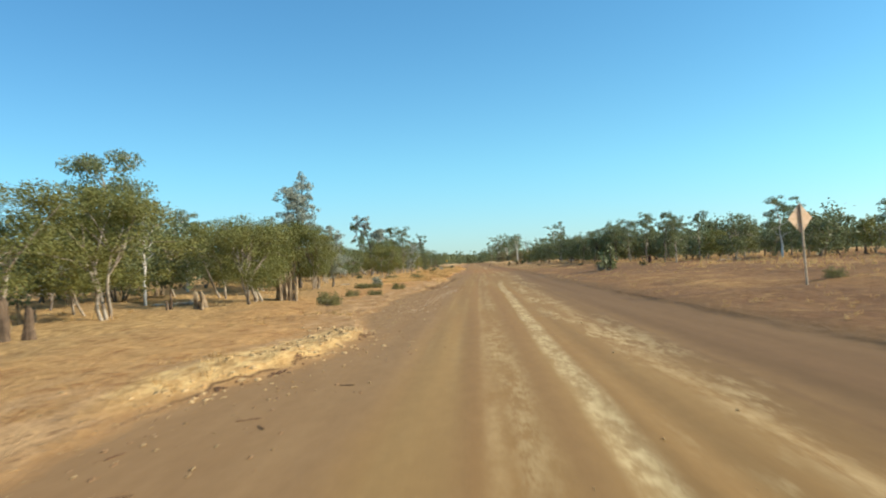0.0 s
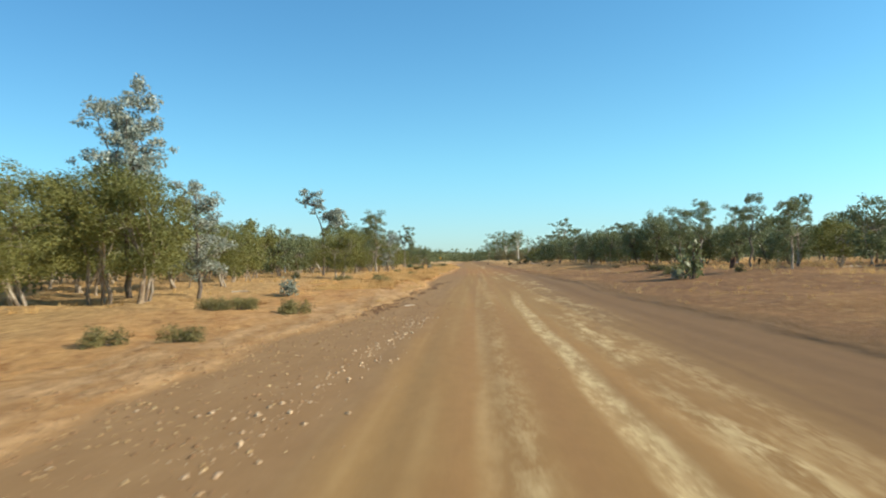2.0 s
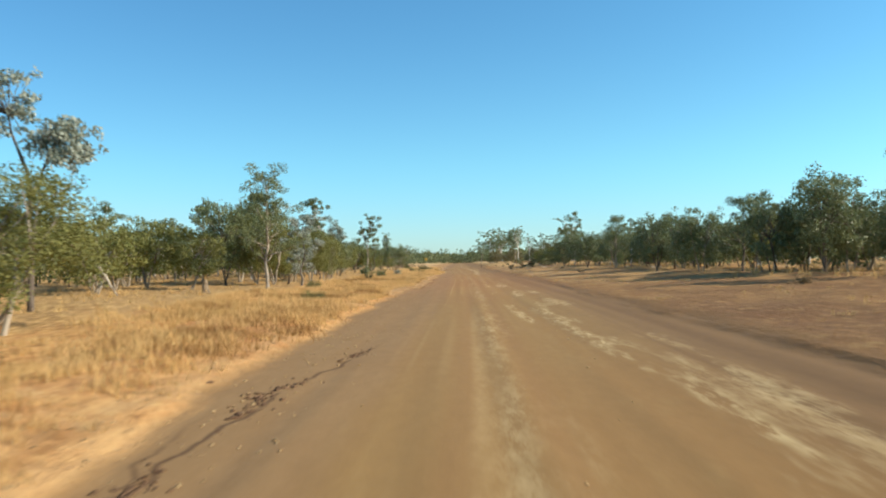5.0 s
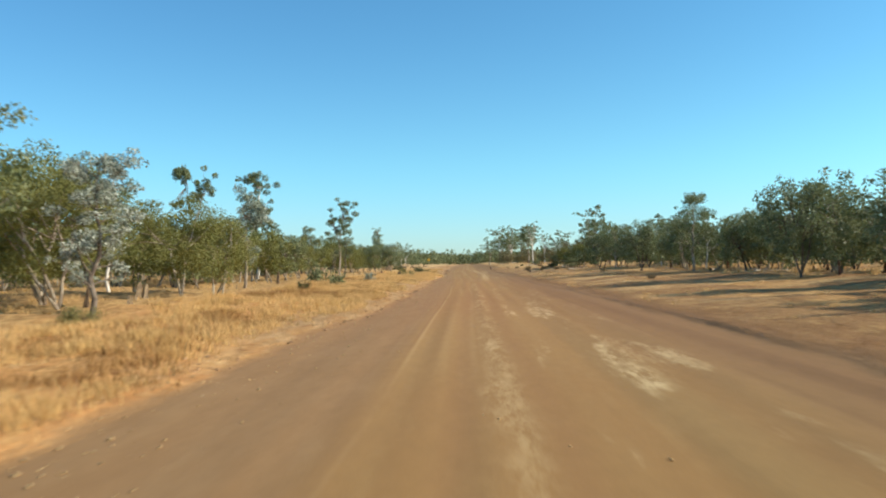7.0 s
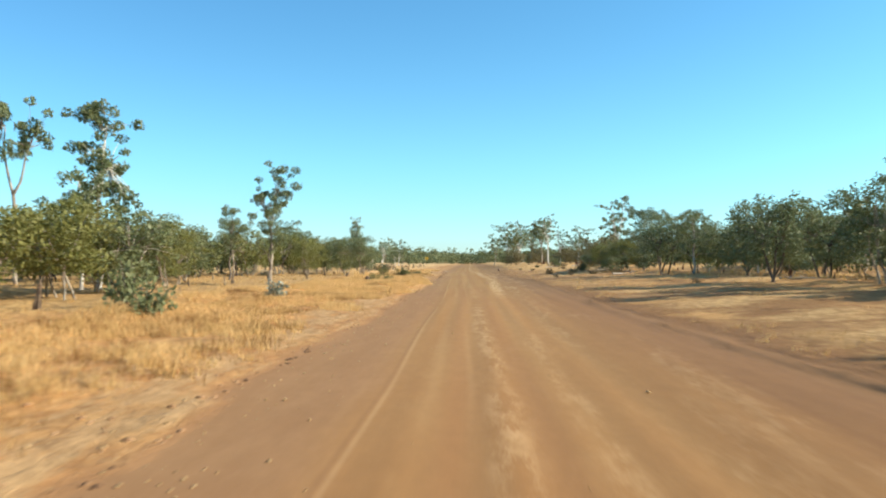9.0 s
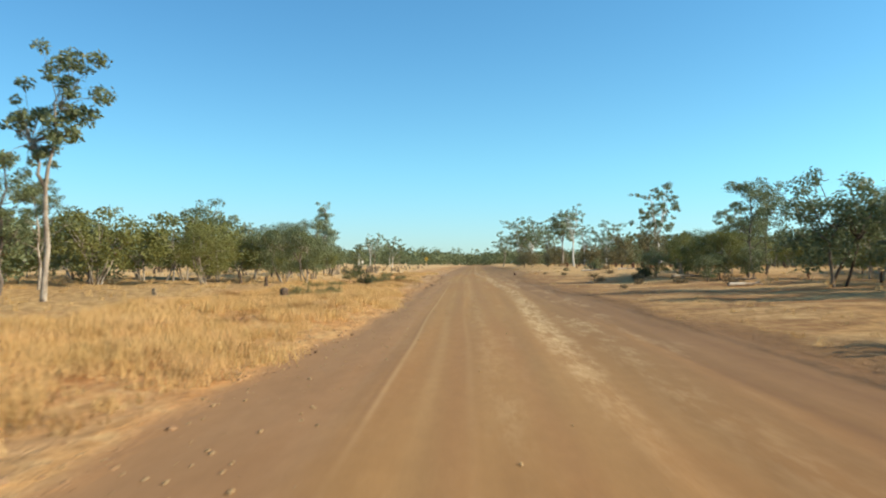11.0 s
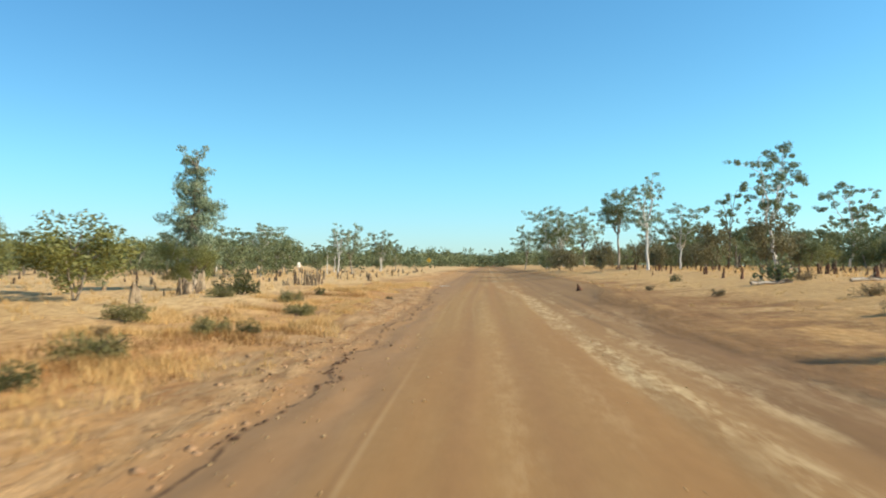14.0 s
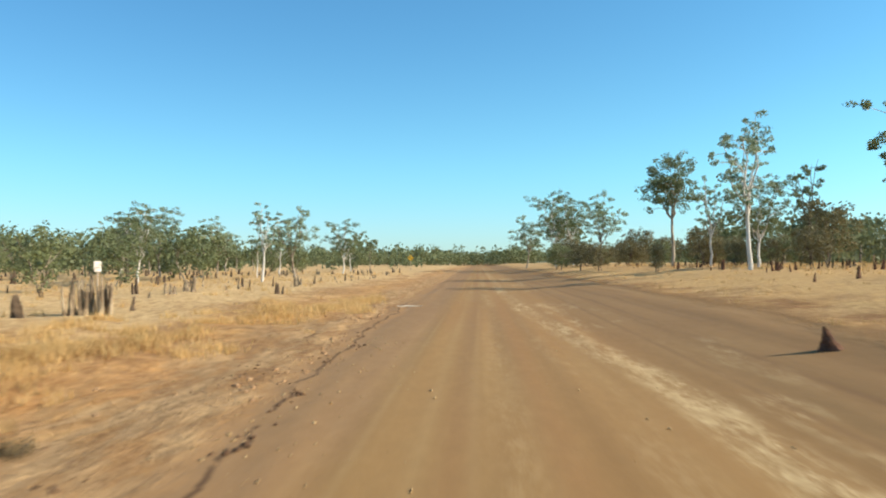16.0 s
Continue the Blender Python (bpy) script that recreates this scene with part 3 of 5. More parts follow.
def leaves(rng, clumps, count, size, droop=0.0, slim=0.4):
    """Many single leaves gathered in clumps: (centre, radii) each."""
    gen = np.random.default_rng(rng.randrange(1 << 30))
    vol = np.array([r[0] * r[1] * r[2] for _, r in clumps]) ** 0.75
    share = np.maximum((vol / vol.sum() * count).astype(int), 8)
    allv = []
    for (c, r), n in zip(clumps, share):
        u = gen.normal(size=(n, 3))
        u /= np.linalg.norm(u, axis=1, keepdims=True)
        rad = gen.uniform(0.15, 1, (n, 1)) ** 0.5 * (1 + gen.normal(0, 0.09, (n, 1)))
        p = np.array(c) + u * rad * np.array(r)
        a = gen.normal(size=(n, 3))
        a[:, 2] -= droop
        a /= np.linalg.norm(a, axis=1, keepdims=True)
        b = np.cross(a, gen.normal(size=(n, 3)))
        b /= np.linalg.norm(b, axis=1, keepdims=True)
        s = size * gen.uniform(0.6, 1.3, (n, 1))
        allv.append(np.stack([p - a * s * 0.5, p + b * s * slim * 0.5, p + a * s * 0.5, p - b * s * slim * 0.5], 1))
    v = np.concatenate(allv).reshape(-1, 3)
    return v, np.arange(len(v)).reshape(-1, 4)


LABELS = {}


def tree(name, wood, bark, leaf_v, leaf_f, leaf_mat, label, category="tree"):
    """A tree at the origin: trunk and crown under one root."""
    root = new(name)
    root.empty_display_size = 0.3
    soup("trunk", [tuple(v) for v in wood.vs], wood.fs, bark, root, smooth=True)
    soup("crown", leaf_v, leaf_f, leaf_mat, root)
    return tagged(root, label, category)


def wattle(seed, count=17000, size=0.073, name="wattle_tree", leaf=None, bark=None, label="olive feathery wattle on thin pale stems in dry grass", ragged=0.0):
    """A broad, feathery, olive tree on several thin stems, 3.9 m high."""
    rng = random.Random(seed)
    w, clumps = Wood(), []
    stretch = rng.uniform(0.85, 1.2)
    for s in range(rng.choice((2, 3, 3))):
        a = rng.uniform(0, 6.28)
        foot = Vector((rng.uniform(-0.25, 0.25), rng.uniform(-0.25, 0.25), -0.15))
        fork = Vector((math.cos(a) * rng.uniform(0.25, 0.6), math.sin(a) * rng.uniform(0.25, 0.6), rng.uniform(1.2, 1.8)))
        w.limb(bent(rng, foot, fork, 4, 0.06), 0.048, 0.034, 6 if count > 3000 else 5)
        for k in range(3):
            b = a + rng.uniform(-1.1, 1.1)
            reach = rng.uniform(0.5, 1.35)
            tip = Vector((math.cos(b) * reach, math.sin(b) * reach, rng.uniform(2.1, 3.3)))
            w.limb(bent(rng, fork, tip, 4, 0.1), 0.032, 0.01, 5 if count > 3000 else 4)
            clumps.append((tip, (0.5, 0.5, 0.4)))
    for k in range(34):
        a, up = rng.uniform(0, 6.28), rng.uniform(-0.9, 1)
        r = math.sqrt(max(0.05, 1 - up * up)) * rng.uniform(0.55, 1.05)
        c = (math.cos(a) * r * 1.6 * stretch, math.sin(a) * r * 1.6 / stretch, 2.12 - 0.3 * min(ragged, 0.8) + up * (1.42 + 0.2 * ragged) + rng.uniform(-0.15, 0.2))
        q = rng.uniform(0.26, 0.62) * (1 - 0.25 * ragged)
        clumps.append((c, (q, q, q * 0.75)))
    for k in range(int(5 + 12 * ragged)):
        a, up = rng.uniform(0, 6.28), rng.uniform(-0.6, 1)
        r = math.sqrt(max(0.05, 1 - up * up)) * rng.uniform(1.0, 1.25)
        c = Vector((math.cos(a) * r * 1.45 * stretch, math.sin(a) * r * 1.45 / stretch, 2.25 + up * (1.4 + 0.4 * ragged * rng.random())))
        if count > 3000:
            w.limb([(0, 0, 1.9), c.lerp(Vector((0, 0, 2.2)), 0.5), c], 0.02, 0.006, 4)
        clumps.append((c, (0.22, 0.22, 0.2)))
    for k in range(int(26 * min(1.0, 0.45 + ragged))):
        a, up = rng.uniform(0, 6.28), rng.uniform(-0.92, 0.6)
        r = math.sqrt(rng.uniform(0.05, 0.8)) * math.sqrt(max(0.15, 1 - up * up))
        q = rng.uniform(0.25, 0.5)
        clumps.append(((math.cos(a) * r * 1.4 * stretch, math.sin(a) * r * 1.4 / stretch, 2.05 + up * 1.3), (q, q, q * 0.9)))
    v, f = leaves(rng, clumps, count, size, 0.4, 0.5)
    return tree(name, w, bark or PALE_BARK, v, f, leaf or WATTLE_LEAF, label, "tree")


def gum(seed, bark, leaf, count=7000, size=0.13, lean=0.3, name="gum_tree", label="open-crowned gum tree with pale trunk and grey-green leaves", narrow=1.0, bare=0.36, tiers=7, cone=0.6, puff=1.0):
    """An open eucalypt 7.8 m high: one pale stem, rising forked limbs, leaves in many loose clumps."""
    rng = random.Random(seed)
    w, clumps = Wood(), []
    top = Vector((rng.uniform(-lean, lean), rng.uniform(-lean, lean), 6.9))
    stem = bent(rng, (0, 0, -0.2), top, 8, 0.17)
    w.limb(stem, 0.125, 0.03, 7)
    for k in range(tiers * 2):
        t = bare + (0.97 - bare) * (k + rng.random()) / (tiers * 2)
        i = min(int(t * 7), 6)
        base = stem[i].lerp(stem[i + 1], t * 7 - i)
        a = k * 2.4 + rng.uniform(-0.6, 0.6)
        reach = narrow * rng.uniform(0.9, 2.3) * (1.2 - cone * t)
        tip = base + Vector((math.cos(a) * reach, math.sin(a) * reach, rng.uniform(0.35, 1.3)))
        limb = bent(rng, base, tip, 5, 0.12)
        w.limb(limb, 0.05 * (1.25 - t), 0.01, 5)
        for q in range(rng.randint(3, 5)):
            root = limb[rng.choice((2, 3, 3, 4))]
            off = Vector((rng.uniform(-0.55, 0.55) * narrow, rng.uniform(-0.55, 0.55) * narrow, rng.uniform(-0.2, 0.55)))
            w.limb([root, root + off * 0.5 + Vector((0, 0, 0.05)), root + off], 0.016, 0.006, 4)
            g = rng.uniform(0.18, 0.50) * puff
            clumps.append((root + off, (g * rng.uniform(0.9, 1.3), g * rng.uniform(0.9, 1.3), g * 0.8)))
    for k in range(4):
        clumps.append((top + Vector((rng.uniform(-0.3, 0.3), rng.uniform(-0.3, 0.3), rng.uniform(0, 0.6))), (0.3, 0.3, 0.3)))
    v, f = leaves(rng, clumps, count, size, 0.9, 0.5)
    return tree(name, w, bark, v, f, leaf, label, "tree")


def crooked(seed, forks, masses, count=2300, size=0.19, leaf=None, label="thin crooked gum with separate grey leaf clumps", bark=None):
    """A thin bare stem that forks; forks: ends of limbs, masses: (centre, radii) of the leaf masses; about 7 m high."""
    rng = random.Random(seed)
    w, clumps = Wood(), []
    knee = Vector((rng.uniform(-0.2, 0.2), rng.uniform(-0.1, 0.1), forks[0][2] * 0.52))
    w.limb(bent(rng, (0, 0, -0.2), knee, 5, 0.09), 0.10, 0.065, 7)
    for tip in forks:
        w.limb(bent(rng, knee, tip, 6, 0.13), 0.06, 0.016, 6)
    for c, r in masses:
        c = Vector(c)
        near = min((Vector(t) for t in forks), key=lambda t: (t - c).length)
        foot = knee.lerp(near, 0.75)
        for k in range(15):
            off = Vector((rng.gauss(0, 0.55) * r[0], rng.gauss(0, 0.55) * r[1], rng.gauss(0, 0.55) * r[2])) * 1.1
            p = c + off
            w.limb([foot, foot.lerp(p, 0.55) + Vector((0, 0, 0.08)), p], 0.018, 0.006, 4)
            g = rng.uniform(0.22, 0.5) * sum(r) / 3
            clumps.append((p, (g * 1.2, g * 1.2, g * 0.9)))
    v, f = leaves(rng, clumps, count, size, 0.8, 0.45)
    return tree("crooked_gum_tree", w, bark or GREY_BARK, v, f, leaf or GREY_LEAF, label, "tree")


def open_gum(seed, bark, leaf, spread=2.0, bare=0.34, limbs=5, gap=0.75, puff=0.4, count=5200, size=0.15, lean=0.3, label="tall open gum with separate leaf clumps on long rising limbs"):
    """A eucalypt 8.2 m high: a bare pale stem that forks into long limbs, leaves in tufts well apart."""
    rng = random.Random(seed)
    w, clumps, spots = Wood(), [], []
    knee = Vector((-lean, rng.uniform(-0.15, 0.15), 8.0 * bare))
    w.limb(bent(rng, (0, 0, -0.2), knee, 5, 0.09), 0.13, 0.085, 7)
    for k in range(limbs):
        a = k * 6.283 / limbs + rng.uniform(-0.4, 0.4)
        reach = spread * (rng.uniform(0.55, 1.0) if k % 3 else 0.35)
        rise = rng.uniform(0.55, 0.95) if k else 1.0
        tip = knee + Vector((math.cos(a) * reach, math.sin(a) * reach, (7.8 - knee.z) * rise))
        path = bent(rng, knee, tip, 8, 0.17)
        w.limb(path, 0.062, 0.013, 6)
        for i in (2, 3, 4, 5, 6, 7) * 3:
            off = Vector((rng.gauss(0, 0.5), rng.gauss(0, 0.5), rng.uniform(-0.15, 0.5))) * (spread / 1.7) * (1.0 if i < 7 else 0.4)
            p = path[i] + off
            if any((p - q).length < gap for q in spots):
                continue
            spots.append(p)
            w.limb([path[i], path[i].lerp(p, 0.55) + Vector((0, 0, 0.07)), p], 0.022, 0.007, 4)
            g = puff * rng.uniform(0.6, 1.15)
            for j in range(4):
                c = p + Vector((rng.gauss(0, 0.6) * g, rng.gauss(0, 0.6) * g, rng.gauss(0.1, 0.35) * g))
                clumps.append((c, (g * rng.uniform(0.5, 0.8), g * rng.uniform(0.5, 0.8), g * rng.uniform(0.35, 0.6))))
    v, f = leaves(rng, clumps, count, size, 0.9, 0.5)
    return tree("gum_tree", w, bark, v, f, leaf, label, "tree")


def woodland(seed, count=560, size=0.37):
    """A tree of the distant belt, 6 m high."""
    rng = random.Random(seed)
    w, clumps = Wood(), []
    top = Vector((rng.uniform(-0.4, 0.4), rng.uniform(-0.4, 0.4), 4.6))
    stem = bent(rng, (0, 0, -0.2), top, 5, 0.15)
    w.limb(stem, 0.12, 0.04, 5)
    for k in range(9):
        t = rng.uniform(0.35, 1)
        base = stem[0].lerp(top, t)
        a, r = k * 2.4, rng.uniform(0.5, 1.7) * (1.2 - 0.5 * t)
        tip = base + Vector((math.cos(a) * r, math.sin(a) * r, rng.uniform(0.2, 0.9)))
        w.limb([base, base.lerp(tip, 0.5) + Vector((0, 0, 0.1)), tip], 0.04, 0.012, 4)
        clumps.append((tip, (rng.uniform(0.5, 0.9), rng.uniform(0.5, 0.9), rng.uniform(0.4, 0.7))))
    v, f = leaves(rng, clumps, count, size, 0.5, 0.5)
    return tree("woodland_tree", w, PALE_BARK if seed % 2 else GREY_BARK, v, f, FAR_LEAF, "grey-green tree of the distant open woodland", "tree")


class Kind:
    """Builds each of its variants at the first call for it, copies it after that."""

    def __init__(self, makers, high, group=""):
        self.makers, self.high, self.group, self.made = makers, high, group, {}

    def plant(self, i, x, y, h, wide=1.0, turn=0.0, lean=0.0):
        i %= len(self.makers)
        s = h / self.high
        m = Matrix.LocRotScale((x, y, height(x, y) - 0.02), Euler((lean, lean * 0.6, turn)), (s * wide, s * wide, s))
        if i not in self.made:
            ob = self.makers[i]()
            if self.group:
                ob["group"] = self.group
            ob.matrix_basis = m
            self.made[i] = ob
            return ob
        first = self.made[i]
        ob = copy_thing(first, Matrix.Identity(4))
        ob.matrix_basis = m
        return ob


WATTLES = Kind([lambda s=s: wattle(s) for s in (11, 12, 13, 14, 15)], 3.9, "wattles along the verges")
GUMS = Kind([lambda s=s, b=b: gum(s, b, GUM_LEAF) for s, b in ((21, WHITE_BARK), (22, WHITE_BARK), (23, WHITE_BARK), (24, GREY_BARK), (25, PALE_BARK))], 8.2, "gums along the road")
GUMS_FILL = Kind([lambda s=s, b=b: gum(s, b, GUM_LEAF, 1900, 0.25) for s, b in ((26, WHITE_BARK), (27, PALE_BARK), (28, GREY_BARK))], 8.2, "gums along the road")
OPEN = Kind([lambda: open_gum(301, WHITE_BARK, GUM_LEAF, 2.3, 0.33, 6, 0.95, 0.46, 6800, 0.15, 0.5),
             lambda: open_gum(302, WHITE_BARK, PALE_GUM_LEAF, 1.7, 0.32, 6, 0.6, 0.30, 3600, 0.15, 0.1, "white-stemmed gum with a thin see-through crown"),
             lambda: open_gum(303, PALE_BARK, GUM_LEAF, 1.7, 0.42, 7, 0.5, 0.5, 7800, 0.16, 0.1, "tall straight gum with a rounded dull-green crown"),
             lambda: open_gum(304, GREY_BARK, GUM_LEAF, 2.0, 0.42, 4, 1.0, 0.36, 2600, 0.17, -0.1, "slender gum with a few leaf tufts on bare limbs"),
             lambda: open_gum(305, PALE_BARK, PALE_GUM_LEAF, 2.2, 0.3, 6, 0.7, 0.46, 5600, 0.17, 0.3),
             lambda: open_gum(306, WHITE_BARK, GUM_LEAF, 2.2, 0.28, 6, 0.65, 0.5, 6000, 0.17, -0.3)], 8.2, "open gums past the termite mounds")
DENSE = Kind([lambda s=s, b=b: gum(s, b, GUM_LEAF, 9500, 0.132, 0.3, "gum_tree", "leafy gum tree with dense dull-green crown", 1.1, 0.28, 10, 0.5, 1.2) for s, b in ((31, PALE_BARK), (32, GREY_BARK), (33, PALE_BARK))], 8.2, "gums along the road")
LUSH = Kind([lambda: gum(34, PALE_BARK, GUM_LEAF, 9000, 0.125, 0.25, "gum_tree", "pale-stemmed gum with a full dull-green crown", 0.85, 0.25, 10, 0.45, 1.15)], 8.2, "gums along the road")
SILVER_OPEN = Kind([lambda: open_gum(311, GREY_BARK, SILVER_LEAF, 1.15, 0.3, 8, 0.48, 0.5, 12000, 0.13, 0.1, "silvery gum with an open crown of large pale leaves")], 8.2)
SILVERS = Kind([lambda s=s: gum(s, GREY_BARK, SILVER_LEAF, 8200, 0.14, 0.3, "silver_leaved_gum", "slender gum with large silvery grey leaves", 0.78, 0.16, 12, 0.35, 0.85) for s in (41, 42)], 8.2, "silver-leaved gums")
POPLAR = Kind([lambda: crooked(65, ((0.1, 0, 6.9), (0.5, 0.1, 4.4), (-0.5, 0, 3.6)), tuple(((0.2 * math.sin(k * 2.3), 0.15 * math.cos(k * 1.9), 1.5 + k * 0.7), (r, r, 0.8)) for k, r in enumerate((0.6, 0.85, 1.0, 1.0, 0.95, 0.8, 0.6, 0.4))), 15000, 0.12, PALE_GUM_LEAF, "tall narrow gum tree leafy almost to the ground", PALE_BARK)], 7.2)
TWISTY = Kind([lambda: crooked(61, ((-0.8, 0, 6.2), (0.8, 0.1, 4.7)), (((-0.85, 0, 6.3), (0.8, 0.7, 0.6)), ((-1.5, 0, 5.8), (0.4, 0.4, 0.25)), ((-0.45, 0, 5.3), (0.4, 0.4, 0.4)), ((0.55, 0.1, 4.75), (0.95, 0.8, 0.55)), ((1.15, 0, 4.1), (0.5, 0.5, 0.4))), 2600, 0.18, SILVER_LEAF),
               lambda: crooked(62, ((0.1, 0, 4.8), (-0.7, 0.1, 3.9)), (((0.1, 0, 4.55), (0.95, 0.85, 0.65)), ((-0.75, 0, 3.75), (0.45, 0.4, 0.3)), ((0.6, 0, 4.0), (0.5, 0.5, 0.3)), ((0.5, -0.1, 2.1), (0.4, 0.4, 0.5))), 2400, 0.16, bark=PALE_BARK),
               lambda: crooked(63, ((0.1, 0, 6.0), (0.3, 0.1, 4.4)), (((0.0, 0, 5.6), (0.7, 0.65, 0.5)), ((-0.35, 0, 4.7), (0.65, 0.6, 0.5)), ((0.45, 0, 4.2), (0.5, 0.5, 0.5)), ((0.0, 0, 3.3), (0.6, 0.5, 0.55)), ((0.7, 0, 2.9), (0.35, 0.35, 0.45))), 4200, 0.15, GUM_LEAF, "tall slender gum with green leaf masses down its pale stem", WHITE_BARK),
               lambda: crooked(64, ((0.5, 0, 6.4), (-0.6, 0, 5.1)), (((0.75, 0, 6.35), (0.75, 0.7, 0.8)), ((-0.75, 0, 5.35), (0.5, 0.5, 0.75)), ((0.35, 0, 4.9), (0.6, 0.5, 0.5)), ((-0.1, 0, 4.2), (0.45, 0.4, 0.35))), 3600, 0.16, GUM_LEAF, bark=PALE_BARK),
               lambda: crooked(66, ((-0.9, 0, 6.4), (0.7, 0, 5.6)), (((-1.0, 0, 6.4), (0.75, 0.7, 0.45)), ((0.55, 0, 5.7), (0.75, 0.7, 0.7)), ((-1.25, 0, 4.6), (0.35, 0.35, 0.3)), ((0.15, 0, 4.9), (0.45, 0.4, 0.35))), 3200, 0.16, GUM_LEAF, "slender gum with separate green leaf masses high up", PALE_BARK)], 7.0, "crooked gums")
WATTLES_MID = Kind([lambda s=s: wattle(s, 3300, 0.172) for s in (141, 142, 143)], 3.9, "wattles along the verges")
BROWN_BUSHES = Kind([lambda s=s: wattle(s, 3000, 0.18, "bushy_tree", DULL_LEAF, GREY_BARK, "brownish-olive bushy tree behind the termite mounds", 0.5) for s in (171, 172, 173)], 3.9, "brownish bushes")
WATTLES_FILL = Kind([lambda s=s: wattle(s, 1700, 0.228) for s in (16, 17, 18, 19)], 3.9, "wattles along the verges")
BUSHY_LABEL = "bushy dull-green tree with a low ragged crown"
BUSHY = Kind([lambda s=s, b=b: wattle(s, 8000, 0.118, "bushy_gum_tree", GUM_LEAF, b, BUSHY_LABEL, 1.0) for s, b in ((151, PALE_BARK), (152, GREY_BARK), (153, PALE_BARK), (154, GREY_BARK))], 4.2, "bushy trees by the road")
ROUND = Kind([lambda s=s: wattle(s, 15000, 0.083, "bushy_gum_tree", GUM_LEAF, PALE_BARK, "round-crowned leafy tree on several thin pale stems", 0.3) for s in (161, 162)], 4.0, "bushy trees by the road")
BUSHY_MID = Kind([lambda s=s, b=b: wattle(s, 3300, 0.172, "bushy_gum_tree", GUM_LEAF, b, BUSHY_LABEL, 0.6) for s, b in ((158, PALE_BARK), (159, GREY_BARK), (160, PALE_BARK))], 4.2, "bushy trees by the road")
BUSHY_FILL = Kind([lambda s=s, b=b: wattle(s, 1700, 0.228, "bushy_gum_tree", GUM_LEAF, b, BUSHY_LABEL, 0.6) for s, b in ((155, PALE_BARK), (156, GREY_BARK), (157, PALE_BARK))], 4.2, "bushy trees by the road")
WOODLAND = Kind([lambda s=s: woodland(s) for s in (71, 72, 73, 74, 75, 76)], 5.8, "distant woodland")

# x, y, height, width: trees by the near side of the track
LEFT_WATTLES = ((-11.2, 22.6, 4.3, 1.3), (-12.8, 19.0, 4.2, 1.3), (-9.8, 33.2, 4.1, 1.25), (-8.9, 29.3, 3.7, 1.15), (-12.4, 35.5, 4.0, 1.2), (-11.8, 47.5, 4.6, 1.3), (-15.0, 48.5, 3.4, 1.1), (-9.0, 76.2, 3.9, 1.35), (-14.4, 74.0, 4.1, 1.0),
                (-13.6, 66.5, 3.4, 1.15), (-14.2, 91.0, 3.2, 1.1), (-13.6, 100.3, 3.4, 1.1), (-9.3, 115.8, 3.7, 1.0), (-11.0, 106.4, 4.3, 1.2), (-10.3, 113.6, 4.1, 1.1), (-14.0, 198.5, 3.2, 1.45), (-12.4, 172.5, 3.2, 1.2), (-15.6, 176.0, 3.8, 1.25), (-13.6, 181.5, 3.6, 1.2), (-16.5, 170.0, 3.8, 1.2),
                (-14.0, 137.0, 3.6, 1.1), (-12.2, 143.0, 3.3, 1.1), (-12.0, 60.0, 3.6, 1.0))
LEFT_WATTLES += ((-12.6, 108.6, 5.4, 1.0), (-14.5, 111.5, 5.2, 1.1), (-10.5, 47.4, 4.3, 1.1), (-13.1, 45.2, 4.2, 1.2), (-12.9, 43.0, 3.6, 1.1))
LEFT_GUMS = ((-19.4, 49.5, 5.9, 1.3), (-16.0, 120.0, 6.7, 0.9), (-19.5, 102.0, 5.1, 1.2),
             (-15.3, 160.8, 5.2, 1.1), (-16.4, 165.0, 4.9, 1.0))
RIGHT_GUMS = ((26.3, 63.6, 5.6, 1.3), (27.3, 99.5, 6.5, 1.00), (22.2, 94.6, 6.7, 1.06), (33.0, 640.0, 16.0, 1.38))
# x, y, height, width, variant, turn: the open gums on both sides towards the end
OPEN_GUMS = ((29.0, 248.0, 12.4, 0.95, 0, 0.0), (15.0, 241.0, 9.2, 1.0, 1, 0.0), (15.6, 260.0, 9.4, 1.0, 2, 0.5), (33.3, 276.0, 11.3, 0.9, 3, 0.0), (23.2, 262.0, 7.7, 1.1, 5, 1.0), (19.8, 263.5, 8.2, 0.9, 1, 2.0),
             (53.0, 284.0, 12.4, 1.1, 0, 2.0), (18.0, 308.0, 10.8, 1.0, 4, 0.7), (15.8, 324.0, 12.0, 1.0, 5, 2.4), (11.6, 311.0, 11.3, 1.0, 5, 4.0), (8.4, 330.0, 9.3, 1.1, 4, 3.0), (16.2, 336.0, 10.5, 1.2, 4, 5.0),
             (-22.5, 247.0, 5.4, 1.15, 5, 1.0), (-31.5, 287.0, 7.0, 1.1, 4, 2.0), (-50.0, 296.0, 7.2, 1.2, 1, 3.0), (-15.6, 252.0, 5.9, 1.1, 1, 4.0), (-16.2, 264.0, 6.3, 1.1, 4, 0.0), (-15.6, 284.0, 6.4, 1.1, 5, 5.0),
             (-27.5, 262.0, 6.0, 1.15, 4, 5.5), (-38.0, 276.0, 6.6, 1.2, 5, 0.6))
